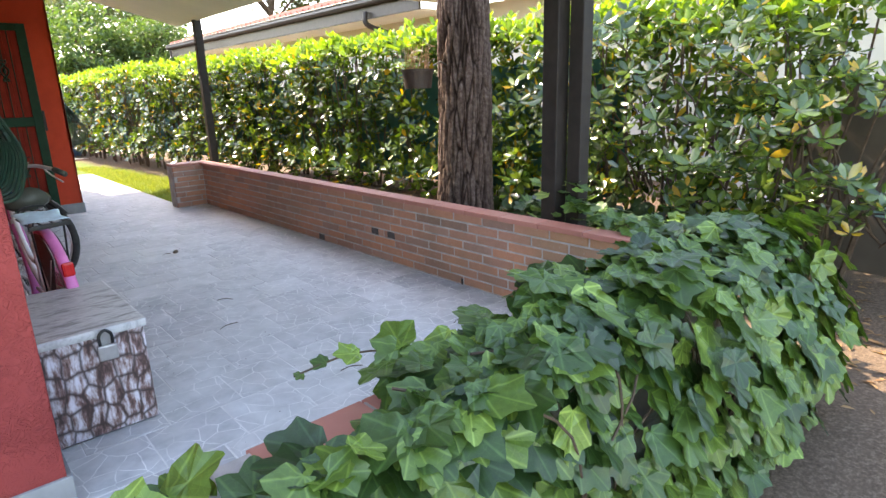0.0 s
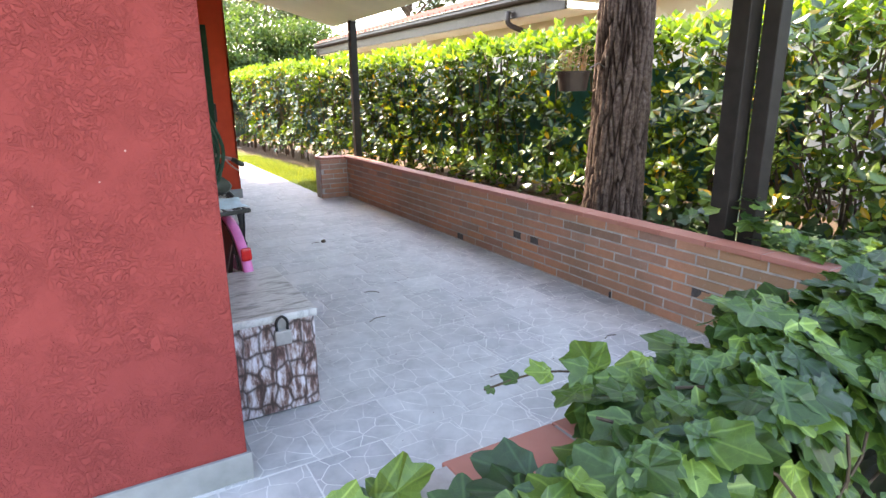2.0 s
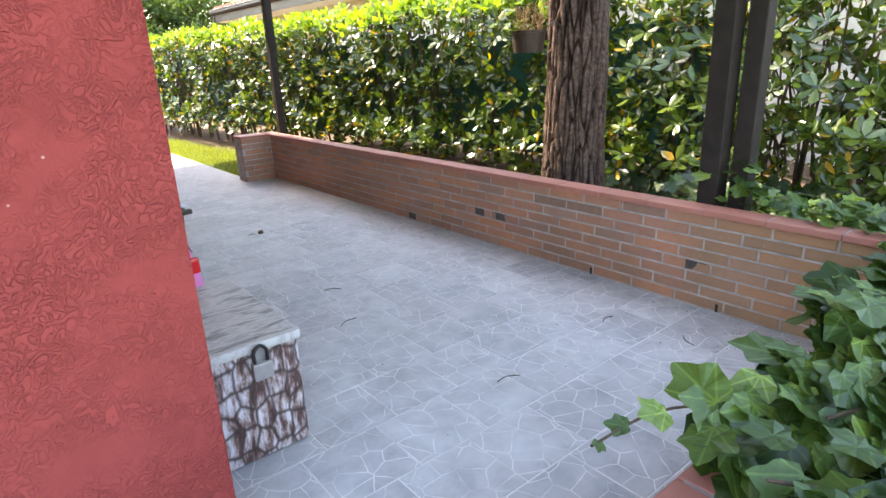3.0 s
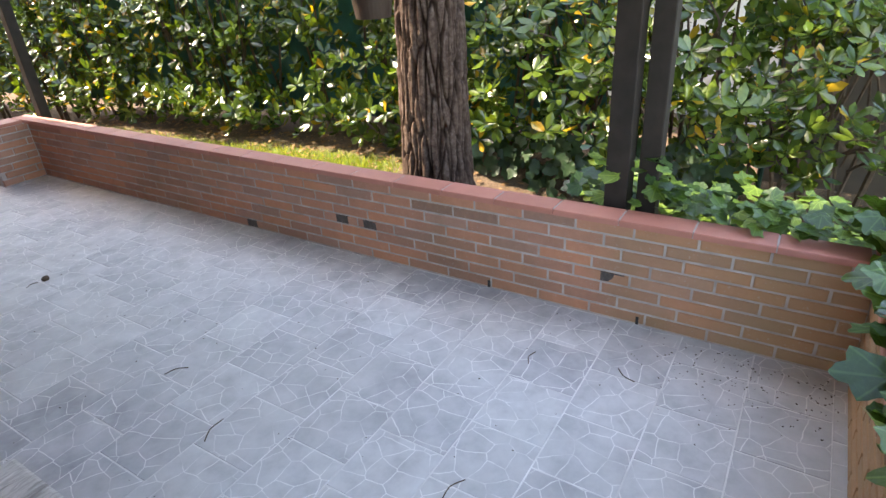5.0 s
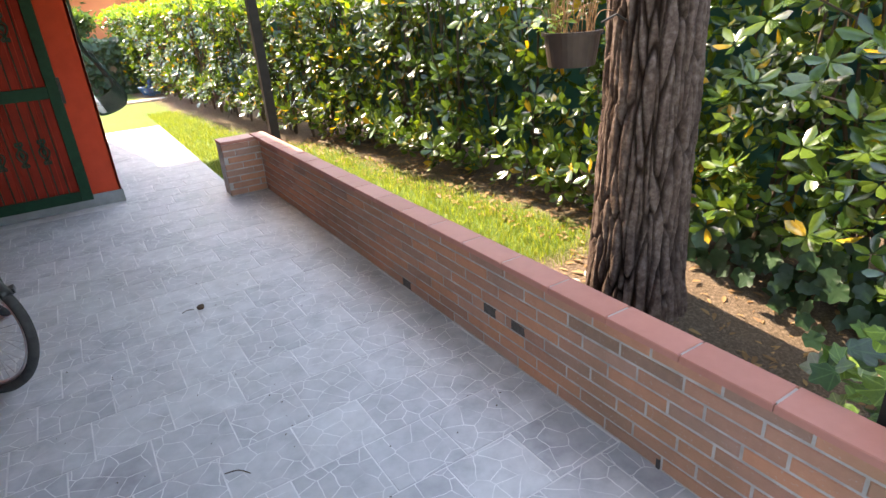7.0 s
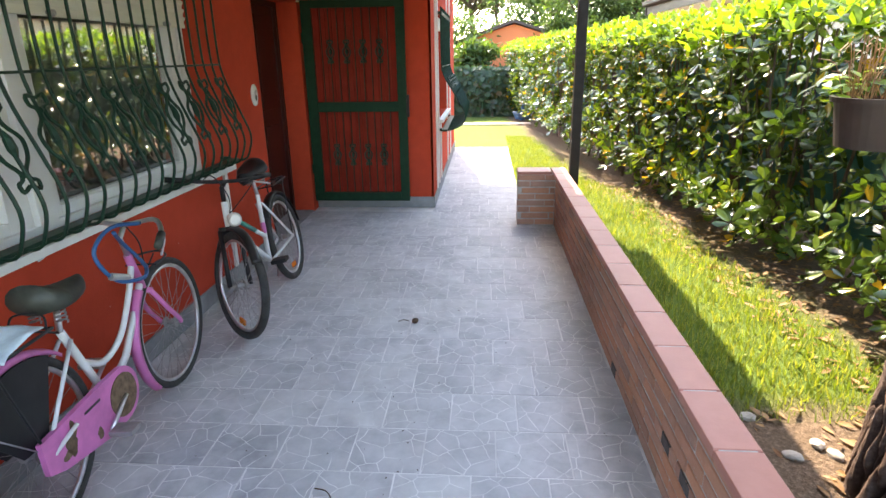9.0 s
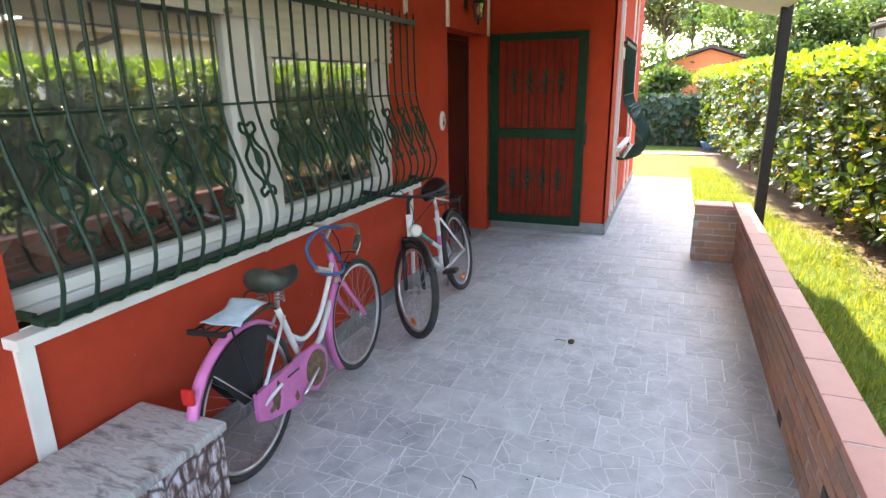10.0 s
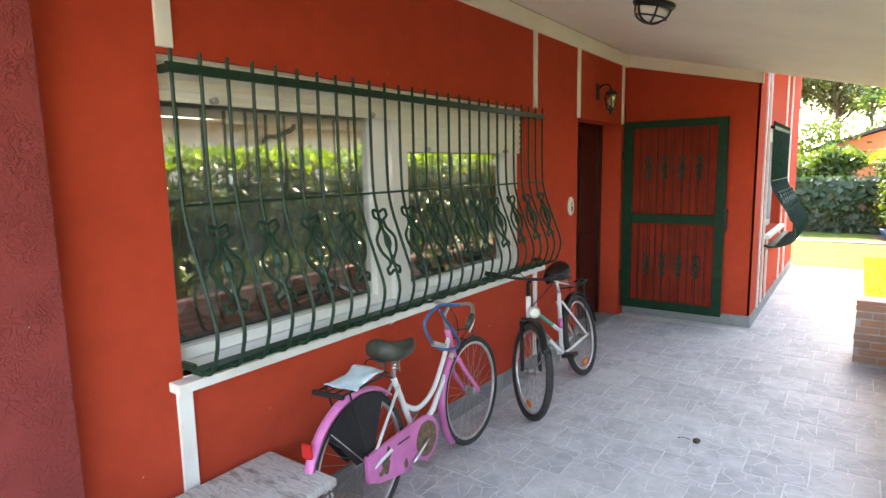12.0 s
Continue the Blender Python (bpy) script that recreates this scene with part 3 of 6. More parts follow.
def slab(x0, x1, y0, y1, thick, lift=0.0):
    b = bmesh.new()
    vs = []
    for z in (0.0, thick):
        for x, y in ((x0, y0), (x1, y0), (x1, y1), (x0, y1)):
            vs.append(b.verts.new((x, y, ceil_z(x) + z + lift)))
    for f in ((0, 3, 2, 1), (4, 5, 6, 7), (0, 1, 5, 4), (1, 2, 6, 5), (2, 3, 7, 6), (3, 0, 4, 7)):
        b.faces.new([vs[i] for i in f])
    return b


ceiling = tagged(part("ceiling", slab(-0.5, 2.83, 1.55, 8.50, 0.10), CREAM), "cream painted sloping porch ceiling", "ceiling", kind="structure")
roof = tagged(part("roof", join(slab(-0.6, 2.86, 1.5, 8.56, 0.10, 0.102), B(-5.2, 2.30, 8.58, 12.5, 3.002, 3.12)), ROOFTILE), "red tiled roof over the porch", "roof", kind="structure")
roof_house = tagged(part("roof_house", B(-5.2, -0.62, 2.5, 8.56, 3.002, 3.1), ROOFTILE), "flat red roof over the house", "roof", kind="structure")


def cove():
    bm = bmesh.new()
    box(bm, XW, XW + 0.022, 2.80, YA - 0.022, 2.68, 2.805)
    b = bmesh.new()
    vs = []
    for y in (YA - 0.022, YA):
        for x, lo in ((XW, 0.13), (XC + 0.022, 0.10), (XC + 0.022, 0.0), (XW, 0.0)):
            vs.append(b.verts.new((x, y, ceil_z(x) - lo)))
    for f in ((0, 1, 2, 3), (7, 6, 5, 4), (0, 4, 5, 1), (1, 5, 6, 2), (2, 6, 7, 3), (3, 7, 4, 0)):
        b.faces.new([vs[i] for i in f])
    join(bm, b)
    return tagged(part("trim_cove", bm, CREAM), "cream board along the top of the walls", "trim", kind="structure")


cove()


def strip(name, *a):
    return tagged(part(name, B(*a, bevel=0.002), TRIM), "narrow white batten on the red wall", "trim", group="white battens", kind="structure")


P = 0.018
strip("trim_1", XW, XW + P, 3.255, 3.315, 0.12, 0.835)
strip("trim_2", XW, XW + P, 3.29, 3.35, WZ1 + 0.02, 2.68)
strip("trim_3", XW, XW + P, 6.28, 6.325, 0.12, 0.84)
strip("trim_4", XW, XW + P, 6.28, 6.325, WZ1 + 0.01, 2.68)
strip("trim_5", XW, XW + P, 7.14, 7.185, DZ1, 2.68)
strip("trim_6", XW, XW + P, 8.33, 8.375, DZ1 + 0.0, 2.68)
for i, y in enumerate((8.95, 9.22, 10.86, 11.5)):
    strip("trim_%d" % (7 + i), XC, XC + P, y, y + 0.045, 0.12, 2.9)
strip("trim_11", XC, XC + P, SWY0 + 0.2, SWY0 + 0.24, 0.12, 0.82)


def plinth(name, *a):
    return tagged(part(name, B(*a, bevel=0.003), PLINTH), "grey stone skirting at the foot of the wall", "baseboard", kind="structure")


plinth("baseboard_1", XW, XW + 0.014, 2.875, DY0, 0.0, 0.12)
plinth("baseboard_2", -5.0, 0.272, YP - 0.014, YP, -0.2, 0.10)
plinth("baseboard_3", 0.258, 0.272, YP, 2.885, 0.0, 0.10)
plinth("baseboard_4", -0.13, XC + 0.014, YA - 0.014, YA, 0.0, 0.12)
plinth("baseboard_5", XC, XC + 0.014, YA, 12.85, 0.0, 0.12)


# ---- the window with its shutters ----
def build_window():
    win = thing("window_1", (XW - 0.10, WY0, WZ0), "white framed double window with half lowered cream roller shutters", "window", kind="structure")
    win.location = (0, 0, 0)
    x0, x1 = XW - 0.13, XW - 0.06
    fr = bmesh.new()
    ym = 4.695
    box(fr, x0, x1, WY0, WY0 + 0.018, WZ0, WZ1, bevel=0.004)
    box(fr, x0, x1, WY1 - 0.055, WY1, WZ0, WZ1, bevel=0.004)
    box(fr, x0, x1, WY0 + 0.018, WY1 - 0.055, WZ0, WZ0 + 0.035, bevel=0.004)
    box(fr, x0, x1, WY0 + 0.018, WY1 - 0.055, WZ1 - 0.06, WZ1, bevel=0.004)
    box(fr, x0, x1 + 0.01, ym - 0.055, ym + 0.055, WZ0 + 0.035, WZ1 - 0.06, bevel=0.004)
    part("frame", fr, PVC, win)
    for (a, b, wl_, wr_) in ((WY0 + 0.018, ym - 0.055, 0.014, 0.13), (ym + 0.055, WY1 - 0.055, 0.06, 0.11)):
        s = bmesh.new()
        w = 0.048
        box(s, x0 - 0.02, x1 - 0.015, a + 0.002, a + wl_, WZ0 + 0.038, WZ1 - 0.065, bevel=0.003)
        box(s, x0 - 0.02, x1 - 0.015, b - wr_, b - 0.004, WZ0 + 0.038, WZ1 - 0.065, bevel=0.003)
        box(s, x0 - 0.02, x1 - 0.016, a + wl_ + 0.001, b - wr_ - 0.001, WZ0 + 0.038, WZ0 + 0.038 + w, bevel=0.003)
        box(s, x0 - 0.02, x1 - 0.016, a + wl_ + 0.001, b - wr_ - 0.001, WZ1 - 0.14, WZ1 - 0.065, bevel=0.003)
        part("sash", s, PVC, win)
        p = part("pane", B(x0 + 0.008, x0 + 0.014, a + wl_, b - wr_, WZ0 + 0.08, WZ1 - 0.14), GLASS, win)
        p.visible_shadow = False
    for (a, b, z) in ((WY0 + 0.008, ym - 0.005, 1.945), (ym + 0.005, WY1 - 0.02, 1.775)):
        sh = bmesh.new()
        k = z
        while k < WZ1 - 0.002:
            top = min(k + 0.046, WZ1)
            tube(sh, [(x1 + 0.022, a, (k + top) / 2), (x1 + 0.022, b, (k + top) / 2)], 0.0245, 10, flat=0.45)
            k += 0.046
        box(sh, x1 + 0.014, x1 + 0.0295, a, b, z, WZ1 - 0.002)
        box(sh, x1 + 0.012, x1 + 0.034, a, b, z - 0.022, z, bevel=0.003)
        shut = part("roller_shutter", sh, SHUTTER, win, "cream slatted roller shutter, half lowered")
        for y in (a + 0.22, b - 0.25):
            part("stopper", moved(lathe([(0.012, 0), (0.014, 0.03), (0.009, 0.036)], 10), pose(x1 + 0.034, y, z - 0.008, 0, 90, 0)), STEEL, shut)
    part("inner_sill", B(XW - 0.13, XW + 0.003, WY0, WY1, WZ0 - 0.03, WZ0 + 0.0, bevel=0.002), TRIM, win)
    return win


build_window()
sill = tagged(part("window_sill", B(XW + 0.002, XW + 0.075, WY0 - 0.06, 6.36, 0.828, 0.866, bevel=0.004), TRIM), "white stone sill under the barred window", "window sill", kind="structure")


def build_curtain():
    bm = bmesh.new()
    n = 240
    rows = []
    for k, z in enumerate((0.98, 1.2, 1.6, 2.12)):
        row = []
        for i in range(n + 1):
            y = WY0 + 0.1 + (WY1 - WY0 - 0.2) * i / n
            amp = 0.022 + 0.012 * math.sin(i * 0.11)
            low = 0.045 * math.sin(y * 2 * math.pi / 0.2) if k == 0 else 0.0
            row.append(bm.verts.new((-0.03 + amp * math.sin(y * 2 * math.pi / 0.14 + 1.5 * math.sin(y * 3)), y, z + low + (0.09 if k == 0 else 0))))
        rows.append(row)
    for a, c in zip(rows, rows[1:]):
        for i in range(n):
            bm.faces.new((a[i], a[i + 1], c[i + 1], c[i]))
    ob = part("curtain", bm, CURTAIN, smooth=True)
    sol = ob.modifiers.new("thickness", "SOLIDIFY")
    sol.thickness = 0.002
    return tagged(ob, "grey net curtain with a scalloped hem behind the glass", "curtain")


build_curtain()


# ---- wrought iron grilles ----
def bar_points(x_in, x_out, z_top, z_bot, y):
    """The belly-shaped bar of a window grille."""
    h = z_top - z_bot
    pr = [(x_in, z_top), (x_in, z_bot + 0.62 * h), (x_in + 0.02, z_bot + 0.47 * h), (x_in + (x_out - x_in) * 0.62, z_bot + 0.29 * h),
          (x_out, z_bot + 0.15 * h), (x_out - 0.02, z_bot + 0.055 * h), (x_in + 0.10, z_bot + 0.005 * h), (x_in + 0.005, z_bot)]
    return [(x, y, z) for x, z in pr]


def scroll(bm, y, x, z, h, w):
    """A lyre-shaped ornament with curled ends and a leaf in its middle."""
    for s in (-1, 1):
        p = [(x, y + s * 0.002, z + h * 0.52), (x, y + s * w * 0.55, z + h * 0.56), (x, y + s * w * 0.62, z + h * 0.44), (x, y + s * w * 0.25, z + h * 0.38),
             (x, y + s * w * 0.30, z + h * 0.24), (x, y + s * w * 0.92, z + h * 0.06), (x, y + s * w * 0.75, z - h * 0.16), (x, y + s * w * 0.22, z - h * 0.32),
             (x, y + s * w * 0.28, z - h * 0.42), (x, y + s * w * 0.62, z - h * 0.46), (x, y + s * w * 0.52, z - h * 0.56), (x, y + s * 0.002, z - h * 0.5)]
        tube(bm, spline(p, 3), 0.0080, 5)
    tube(bm, [(x + 0.004, y, z - h * 0.18), (x + 0.006, y, z - h * 0.05), (x + 0.006, y, z + h * 0.08), (x + 0.004, y, z + h * 0.18)], [0.004, 0.018, 0.016, 0.003], 6)
    for k in (-0.36, 0.36):
        tube(bm, [(x, y, z + h * k - 0.012), (x, y, z + h * k), (x, y, z + h * k + 0.012)], [0.004, 0.013, 0.004], 6)
    return bm


def build_grille(name, y0, y1, z0, z1, x_in, x_out, count, label):
    g = thing(name, (0, 0, 0), label, "window grille")
    r = 0.0075
    step = (y1 - y0) / (count - 1)
    for i in range(count):
        y = y0 + step * i
        part("bar", T(spline(bar_points(x_in, x_out, z1, z0, y), 4), r, 6), GREEN, g)
    part("flat_rail", B(x_in - 0.008, x_in + 0.012, y0 - 0.02, y1 + 0.02, z1 - 0.082, z1 - 0.046, bevel=0.002), GREEN, g)
    part("thin_rail", T([(x_in + 0.004, y0, z0 + 0.53 * (z1 - z0)), (x_in + 0.004, y1, z0 + 0.53 * (z1 - z0))], 0.006, 6), GREEN, g)
    part("bottom_rail", B(x_in - 0.01, x_in + 0.055, y0 - 0.01, y1 + 0.01, z0 - 0.012, z0 + 0.012, bevel=0.003), GREEN, g)
    for y in (y0, y1):
        for z in (z1 - 0.064, z0 + 0.01):
            part("wall_bracket", B(x_in - 0.085, x_in, y - 0.008, y + 0.008, z - 0.014, z + 0.014), GREEN, g)
    for i in range(1, count - 1, 2):
        y = y0 + step * i
        h = z1 - z0
        zc = z0 + 0.325 * h
        b = bmesh.new()
        scroll(b, 0.0, 0.0, 0.0, 0.30, 0.075)
        slope = math.degrees(math.atan2((x_out - x_in) * 0.62, 0.20 * h))
        part("scroll", moved(b, pose(x_in + (x_out - x_in) * 0.52, y, zc, 0, -slope * 0.75, 0)), GREEN, g)
    return g


build_grille("window_grille", 3.30, 6.29, 0.905, 2.095, XW + 0.075, XW + 0.235, 27, "dark green wrought iron grille with a bellied base and scrolls")
build_grille("side_window_grille", SWY0 - 0.12, SWY1 + 0.12, 0.74, 2.08, XC + 0.05, XC + 0.31, 15, "green bellied iron grille on the window by the path")


def build_side_window():
    w = thing("window_2", (0, 0, 0), "white framed window with a red inner reveal beside the path", "window", kind="structure")
    f = bmesh.new()
    x0, x1 = XC - 0.15, XC - 0.10
    box(f, x0, x1, SWY0, SWY0 + 0.06, 0.86, 2.06)
    box(f, x0, x1, SWY1 - 0.06, SWY1, 0.86, 2.06)
    box(f, x0, x1, SWY0 + 0.06, SWY1 - 0.06, 0.86, 0.92)
    box(f, x0, x1, SWY0 + 0.06, SWY1 - 0.06, 2.0, 2.06)
    part("frame", f, PVC, w)
    part("pane", B(x0 + 0.02, x0 + 0.026, SWY0 + 0.06, SWY1 - 0.06, 0.92, 2.0), GLASS, w)
    part("shutter_box", B(x0, XC - 0.02, SWY0, SWY1, 1.88, 1.999), SHUTTER, w)
    part("sill", B(XC + 0.002, XC + 0.06, SWY0 - 0.05, SWY1 + 0.05, 0.82, 0.858, bevel=0.003), TRIM, w)
    return w


build_side_window()


# ---- the door and the open iron gate ----
def build_door():
    d = thing("door_1", (0, 0, 0), "dark red-brown panelled front door set back in its reveal", "door", kind="structure")
    x = XW - 0.28
    part("leaf", B(x, x + 0.045, DY0 + 0.05, DY1 - 0.05, 0.02, DZ1 - 0.05, bevel=0.004), DOORWOOD, d)
    f = bmesh.new()
    box(f, x - 0.01, x + 0.075, DY0, DY0 + 0.05, 0.0, DZ1 - 0.05)
    box(f, x - 0.01, x + 0.075, DY1 - 0.05, DY1, 0.0, DZ1 - 0.05)
    box(f, x - 0.01, x + 0.075, DY0, DY1, DZ1 - 0.05, DZ1)
    part("door_frame", f, DOORWOOD, d)
    for z0, z1 in ((0.2, 0.95), (1.1, 1.95)):
        for y0, y1 in ((DY0 + 0.15, DY0 + 0.52), (DY0 + 0.62, DY1 - 0.15)):
            part("door_panel", B(x + 0.045, x + 0.058, y0, y1, z0, z1, bevel=0.006), DOORWOOD, d)
    part("door_handle", T([(x + 0.045, DY0 + 0.12, 1.03), (x + 0.10, DY0 + 0.12, 1.03), (x + 0.105, DY0 + 0.23, 1.03)], 0.009, 8), STEEL, d)
    part("threshold", B(XW - 0.30, XW - 0.0, DY0, DY1, -0.004, 0.012), PLINTH, d)
    return d


build_door()


def build_gate():
    g = thing("iron_gate", (0.135, 8.40, 0.1), "open dark green iron gate with red boards and bars", "gate")
    g.location = (0, 0, 0)
    x0, x1, y, z0, z1 = 0.185, 1.205, 8.40, 0.105, 2.10
    zm = 1.085
    w = 0.075

    def fr(name, *a):
        part(name, B(*a, bevel=0.004), DARKGREEN, g)
    fr("stile", x0, x0 + w + 0.03, y - 0.02, y + 0.02, z0, z1)
    fr("stile", x1 - w - 0.015, x1, y - 0.02, y + 0.02, z0, z1)
    fr("top_rail", x0 + w + 0.03, x1 - w - 0.015, y - 0.02, y + 0.02, z1 - w, z1)
    fr("middle_rail", x0 + w + 0.03, x1 - w - 0.015, y - 0.02, y + 0.02, zm - 0.05, zm + 0.05)
    fr("bottom_rail", x0 + w + 0.03, x1 - w - 0.015, y - 0.02, y + 0.02, z0, z0 + w + 0.02)
    for lo, hi in ((z0 + w + 0.02, zm - 0.05), (zm + 0.05, z1 - w)):
        n = 13
        a, b = x0 + w + 0.03, x1 - w - 0.015
        for i in range(n):
            c = a + (b - a) * i / n
            part("board", B(c + 0.002, c + (b - a) / n - 0.002, y + 0.012, y + 0.026, lo, hi), REDWOOD, g)
        part("bead", T([(a, y - 0.006, hi), (b, y - 0.006, hi), (b, y - 0.006, lo), (a, y - 0.006, lo)], 0.004, 4, closed=True), REDWOOD, g)
        for i in range(1, 10):
            c = a + (b - a) * i / 10
            part("bar", T([(c, y - 0.004, lo), (c, y - 0.004, hi)], 0.0055, 6), GREEN, g)
        for i in (2, 4, 6, 8):
            c = a + (b - a) * i / 10
            bmx = scroll(bmesh.new(), 0, 0, 0, 0.19, 0.04)
            part("scroll", moved(bmx, pose(c, y - 0.008, (lo + hi) / 2 + (0.04 if lo > 1 else -0.02), 0, 0, 90)), GREEN, g)
    part("lock_plate", B(x1 - 0.004, x1 + 0.022, y - 0.028, y + 0.018, 0.98, 1.2, bevel=0.003), BLACK, g)
    for z in (0.45, 1.75):
        part("hinge", T([(x0 - 0.008, y, z - 0.05), (x0 - 0.008, y, z + 0.05)], 0.010, 8), DARKGREEN, g)
    return g


build_gate()


# ---- posts under the roof ----
def build_posts():
    p = thing("porch_post", (2.83, 7.86, -0.06), "dark brown square timber post beside the brick wall", "post")
    part("shaft", B(-0.042, 0.042, -0.042, 0.042, 0.0, 2.26, bevel=0.006), BROWN, p)
    part("shoe", B(-0.052, 0.052, -0.052, 0.052, 0.0, 0.012), BLACK, p)
    q = thing("twin_post", (2.89, 2.615, -0.16), "pair of dark brown timber posts wrapped in ivy", "post")
    part("shaft", B(-0.065, 0.040, -0.015, 0.09, 0.0, 2.9, bevel=0.006), BROWN, q)
    part("shaft", B(0.005, 0.095, -0.13, -0.04, 0.0, 2.9, bevel=0.006), BROWN, q)


build_posts()


# ---- brick walls ----
def mortar_core():
    bm = bmesh.new()
    box(bm, XB + 0.0015, XB + 0.10, 1.53, 8.06, -0.3, 0.490)
    wall("wall_east", bm, MORTAR, "low red brick wall along the porch")
    wall("wall_end", B(0.30, XB + 0.0015, 1.53, YE - 0.0015, -0.3, 0.490), MORTAR, "low brick wall end overgrown with ivy")
    wall("wall_pier", B(2.316, XB + 0.0015, 7.8415, 8.06, -0.1, 0.490), MORTAR, "short brick return at the end of the low wall")


mortar_core()

# ---- storage chest ----
def build_chest():
    c = thing("storage_chest", (0.437, 3.275, 0.0), "storage chest covered in a stone-print film, closed and padlocked", "chest")
    w, d, h = 0.395, 0.68, 0.405
    part("body", B(-w / 2, w / 2, -d / 2, d / 2, 0.008, h, bevel=0.006), CHEST, c)
    part("lid", B(-w / 2 - 0.012, w / 2 + 0.012, -d / 2 - 0.012, d / 2 + 0.012, h, h + 0.034, bevel=0.01), CHESTLID, c, "pale grey stone-print lid")
    for x in (-1, 1):
        for y in (-1, 1):
            part("foot", moved(lathe([(0.018, 0), (0.02, 0.008)], 10), pose(x * 0.16, y * 0.28, 0)), BLACK, c)
    part("hasp", B(0.035, 0.075, -d / 2 - 0.018, -d / 2, h - 0.07, h + 0.018, bevel=0.002), STEEL, c)
    lock = part("padlock", B(0.022, 0.088, -d / 2 - 0.045, -d / 2 - 0.018, h - 0.085, h - 0.025, bevel=0.006), STEEL, c, "weathered steel padlock")
    part("shackle", T(spline([(0.034, -d / 2 - 0.031, h - 0.026), (0.034, -d / 2 - 0.031, h + 0.012), (0.055, -d / 2 - 0.031, h + 0.032), (0.076, -d / 2 - 0.031, h + 0.012), (0.076, -d / 2 - 0.031, h - 0.026)], 5), 0.006, 8), BLACK, lock)
    return c


build_chest()


# ---- bicycles: built along +y, rear axle at the origin's height, leaning by their pose ----
def wheel(name, parent, centre, radius, tyre_w, spin=0.0, tyre_mat=RUBBER):
    cy, cz = centre
    w = part(name, T(ring((0, 0, 0), radius - tyre_w * 0.5, "x", 56), tyre_w * 0.5, 10, closed=True), tyre_mat, parent, smooth=True)
    w.location = (0, cy, cz)
    w.rotation_euler = (0, 0, spin)
    part("rim", T(ring((0, 0, 0), radius - tyre_w * 1.15, "x", 56), 0.010, 8, closed=True), CHROME, w, smooth=True)
    part("hub", moved(lathe([(0.006, -0.06), (0.012, -0.055), (0.012, -0.03), (0.028, -0.03), (0.028, -0.024), (0.014, -0.02), (0.014, 0.02), (0.028, 0.024), (0.028, 0.03), (0.012, 0.03), (0.006, 0.06)], 14), pose(0, 0, 0, 0, 90, 0)), STEEL, w)
    b = bmesh.new()
    for i in range(32):
        a = 2 * math.pi * i / 32
        s = 0.026 if i % 2 else -0.026
        o = a + (0.35 if (i // 2) % 2 else -0.35)
        tube(b, [(s, math.cos(o) * 0.026, math.sin(o) * 0.026), (0, math.cos(a) * (radius - tyre_w * 1.2), math.sin(a) * (radius - tyre_w * 1.2))], 0.0012, 4)
    part("spokes", b, STEEL, w)
    return w


def mudguard(parent, centre, radius, a0, a1, width, mat, label=""):
    cy, cz = centre
    bm = bmesh.new()
    n = 26
    prof = [(-0.5, -0.014), (-0.42, 0.0), (0.0, 0.008), (0.42, 0.0), (0.5, -0.014), (0.40, -0.006), (0.0, 0.003), (-0.40, -0.006)]
    rows = []
    for i in range(n + 1):
        a = radians(a0 + (a1 - a0) * i / n)
        rows.append([bm.verts.new((p * width, cy + math.cos(a) * (radius + q), cz + math.sin(a) * (radius + q))) for p, q in prof])
    k = len(prof)
    for a, c in zip(rows, rows[1:]):
        for j in range(k):
            bm.faces.new((a[j], a[(j + 1) % k], c[(j + 1) % k], c[j]))
    bm.faces.new(rows[0])
    bm.faces.new(rows[-1][::-1])
    return part("mudguard", bm, mat, parent, label, smooth=True)


def saddle(parent, y, z, mat):
    bm = bmesh.new()
    rows = []
    for i in range(12):
        t = i / 11
        w = 0.105 * (1 - t) ** 0.7 + 0.022 if t > 0.12 else 0.09 + 0.12 * t
        h = 0.028 + 0.040 * (1 - t) ** 2
        yy = y - 0.12 + 0.27 * t
        rows.append([bm.verts.new((math.cos(a) * w, yy, z + math.sin(a) * (h if math.sin(a) > 0 else 0.052) + 0.02 * (1 - t) - 0.012 * math.sin(t * 3))) for a in [2 * math.pi * j / 14 for j in range(14)]])
    for a, c in zip(rows, rows[1:]):
        for j in range(14):
            bm.faces.new((a[j], a[(j + 1) % 14], c[(j + 1) % 14], c[j]))
    bm.faces.new(rows[0][::-1])
    bm.faces.new(rows[-1])
    s = part("saddle", bm, mat, parent, "worn dark olive padded saddle", smooth=True)
    for x in (-0.05, 0.05):
        part("spring", T([(x + 0.018 * math.cos(k * 0.9), y - 0.06 + 0.018 * math.sin(k * 0.9), z - 0.085 + k * 0.0022) for k in range(32)], 0.0035, 5), STEEL, s)
    return s


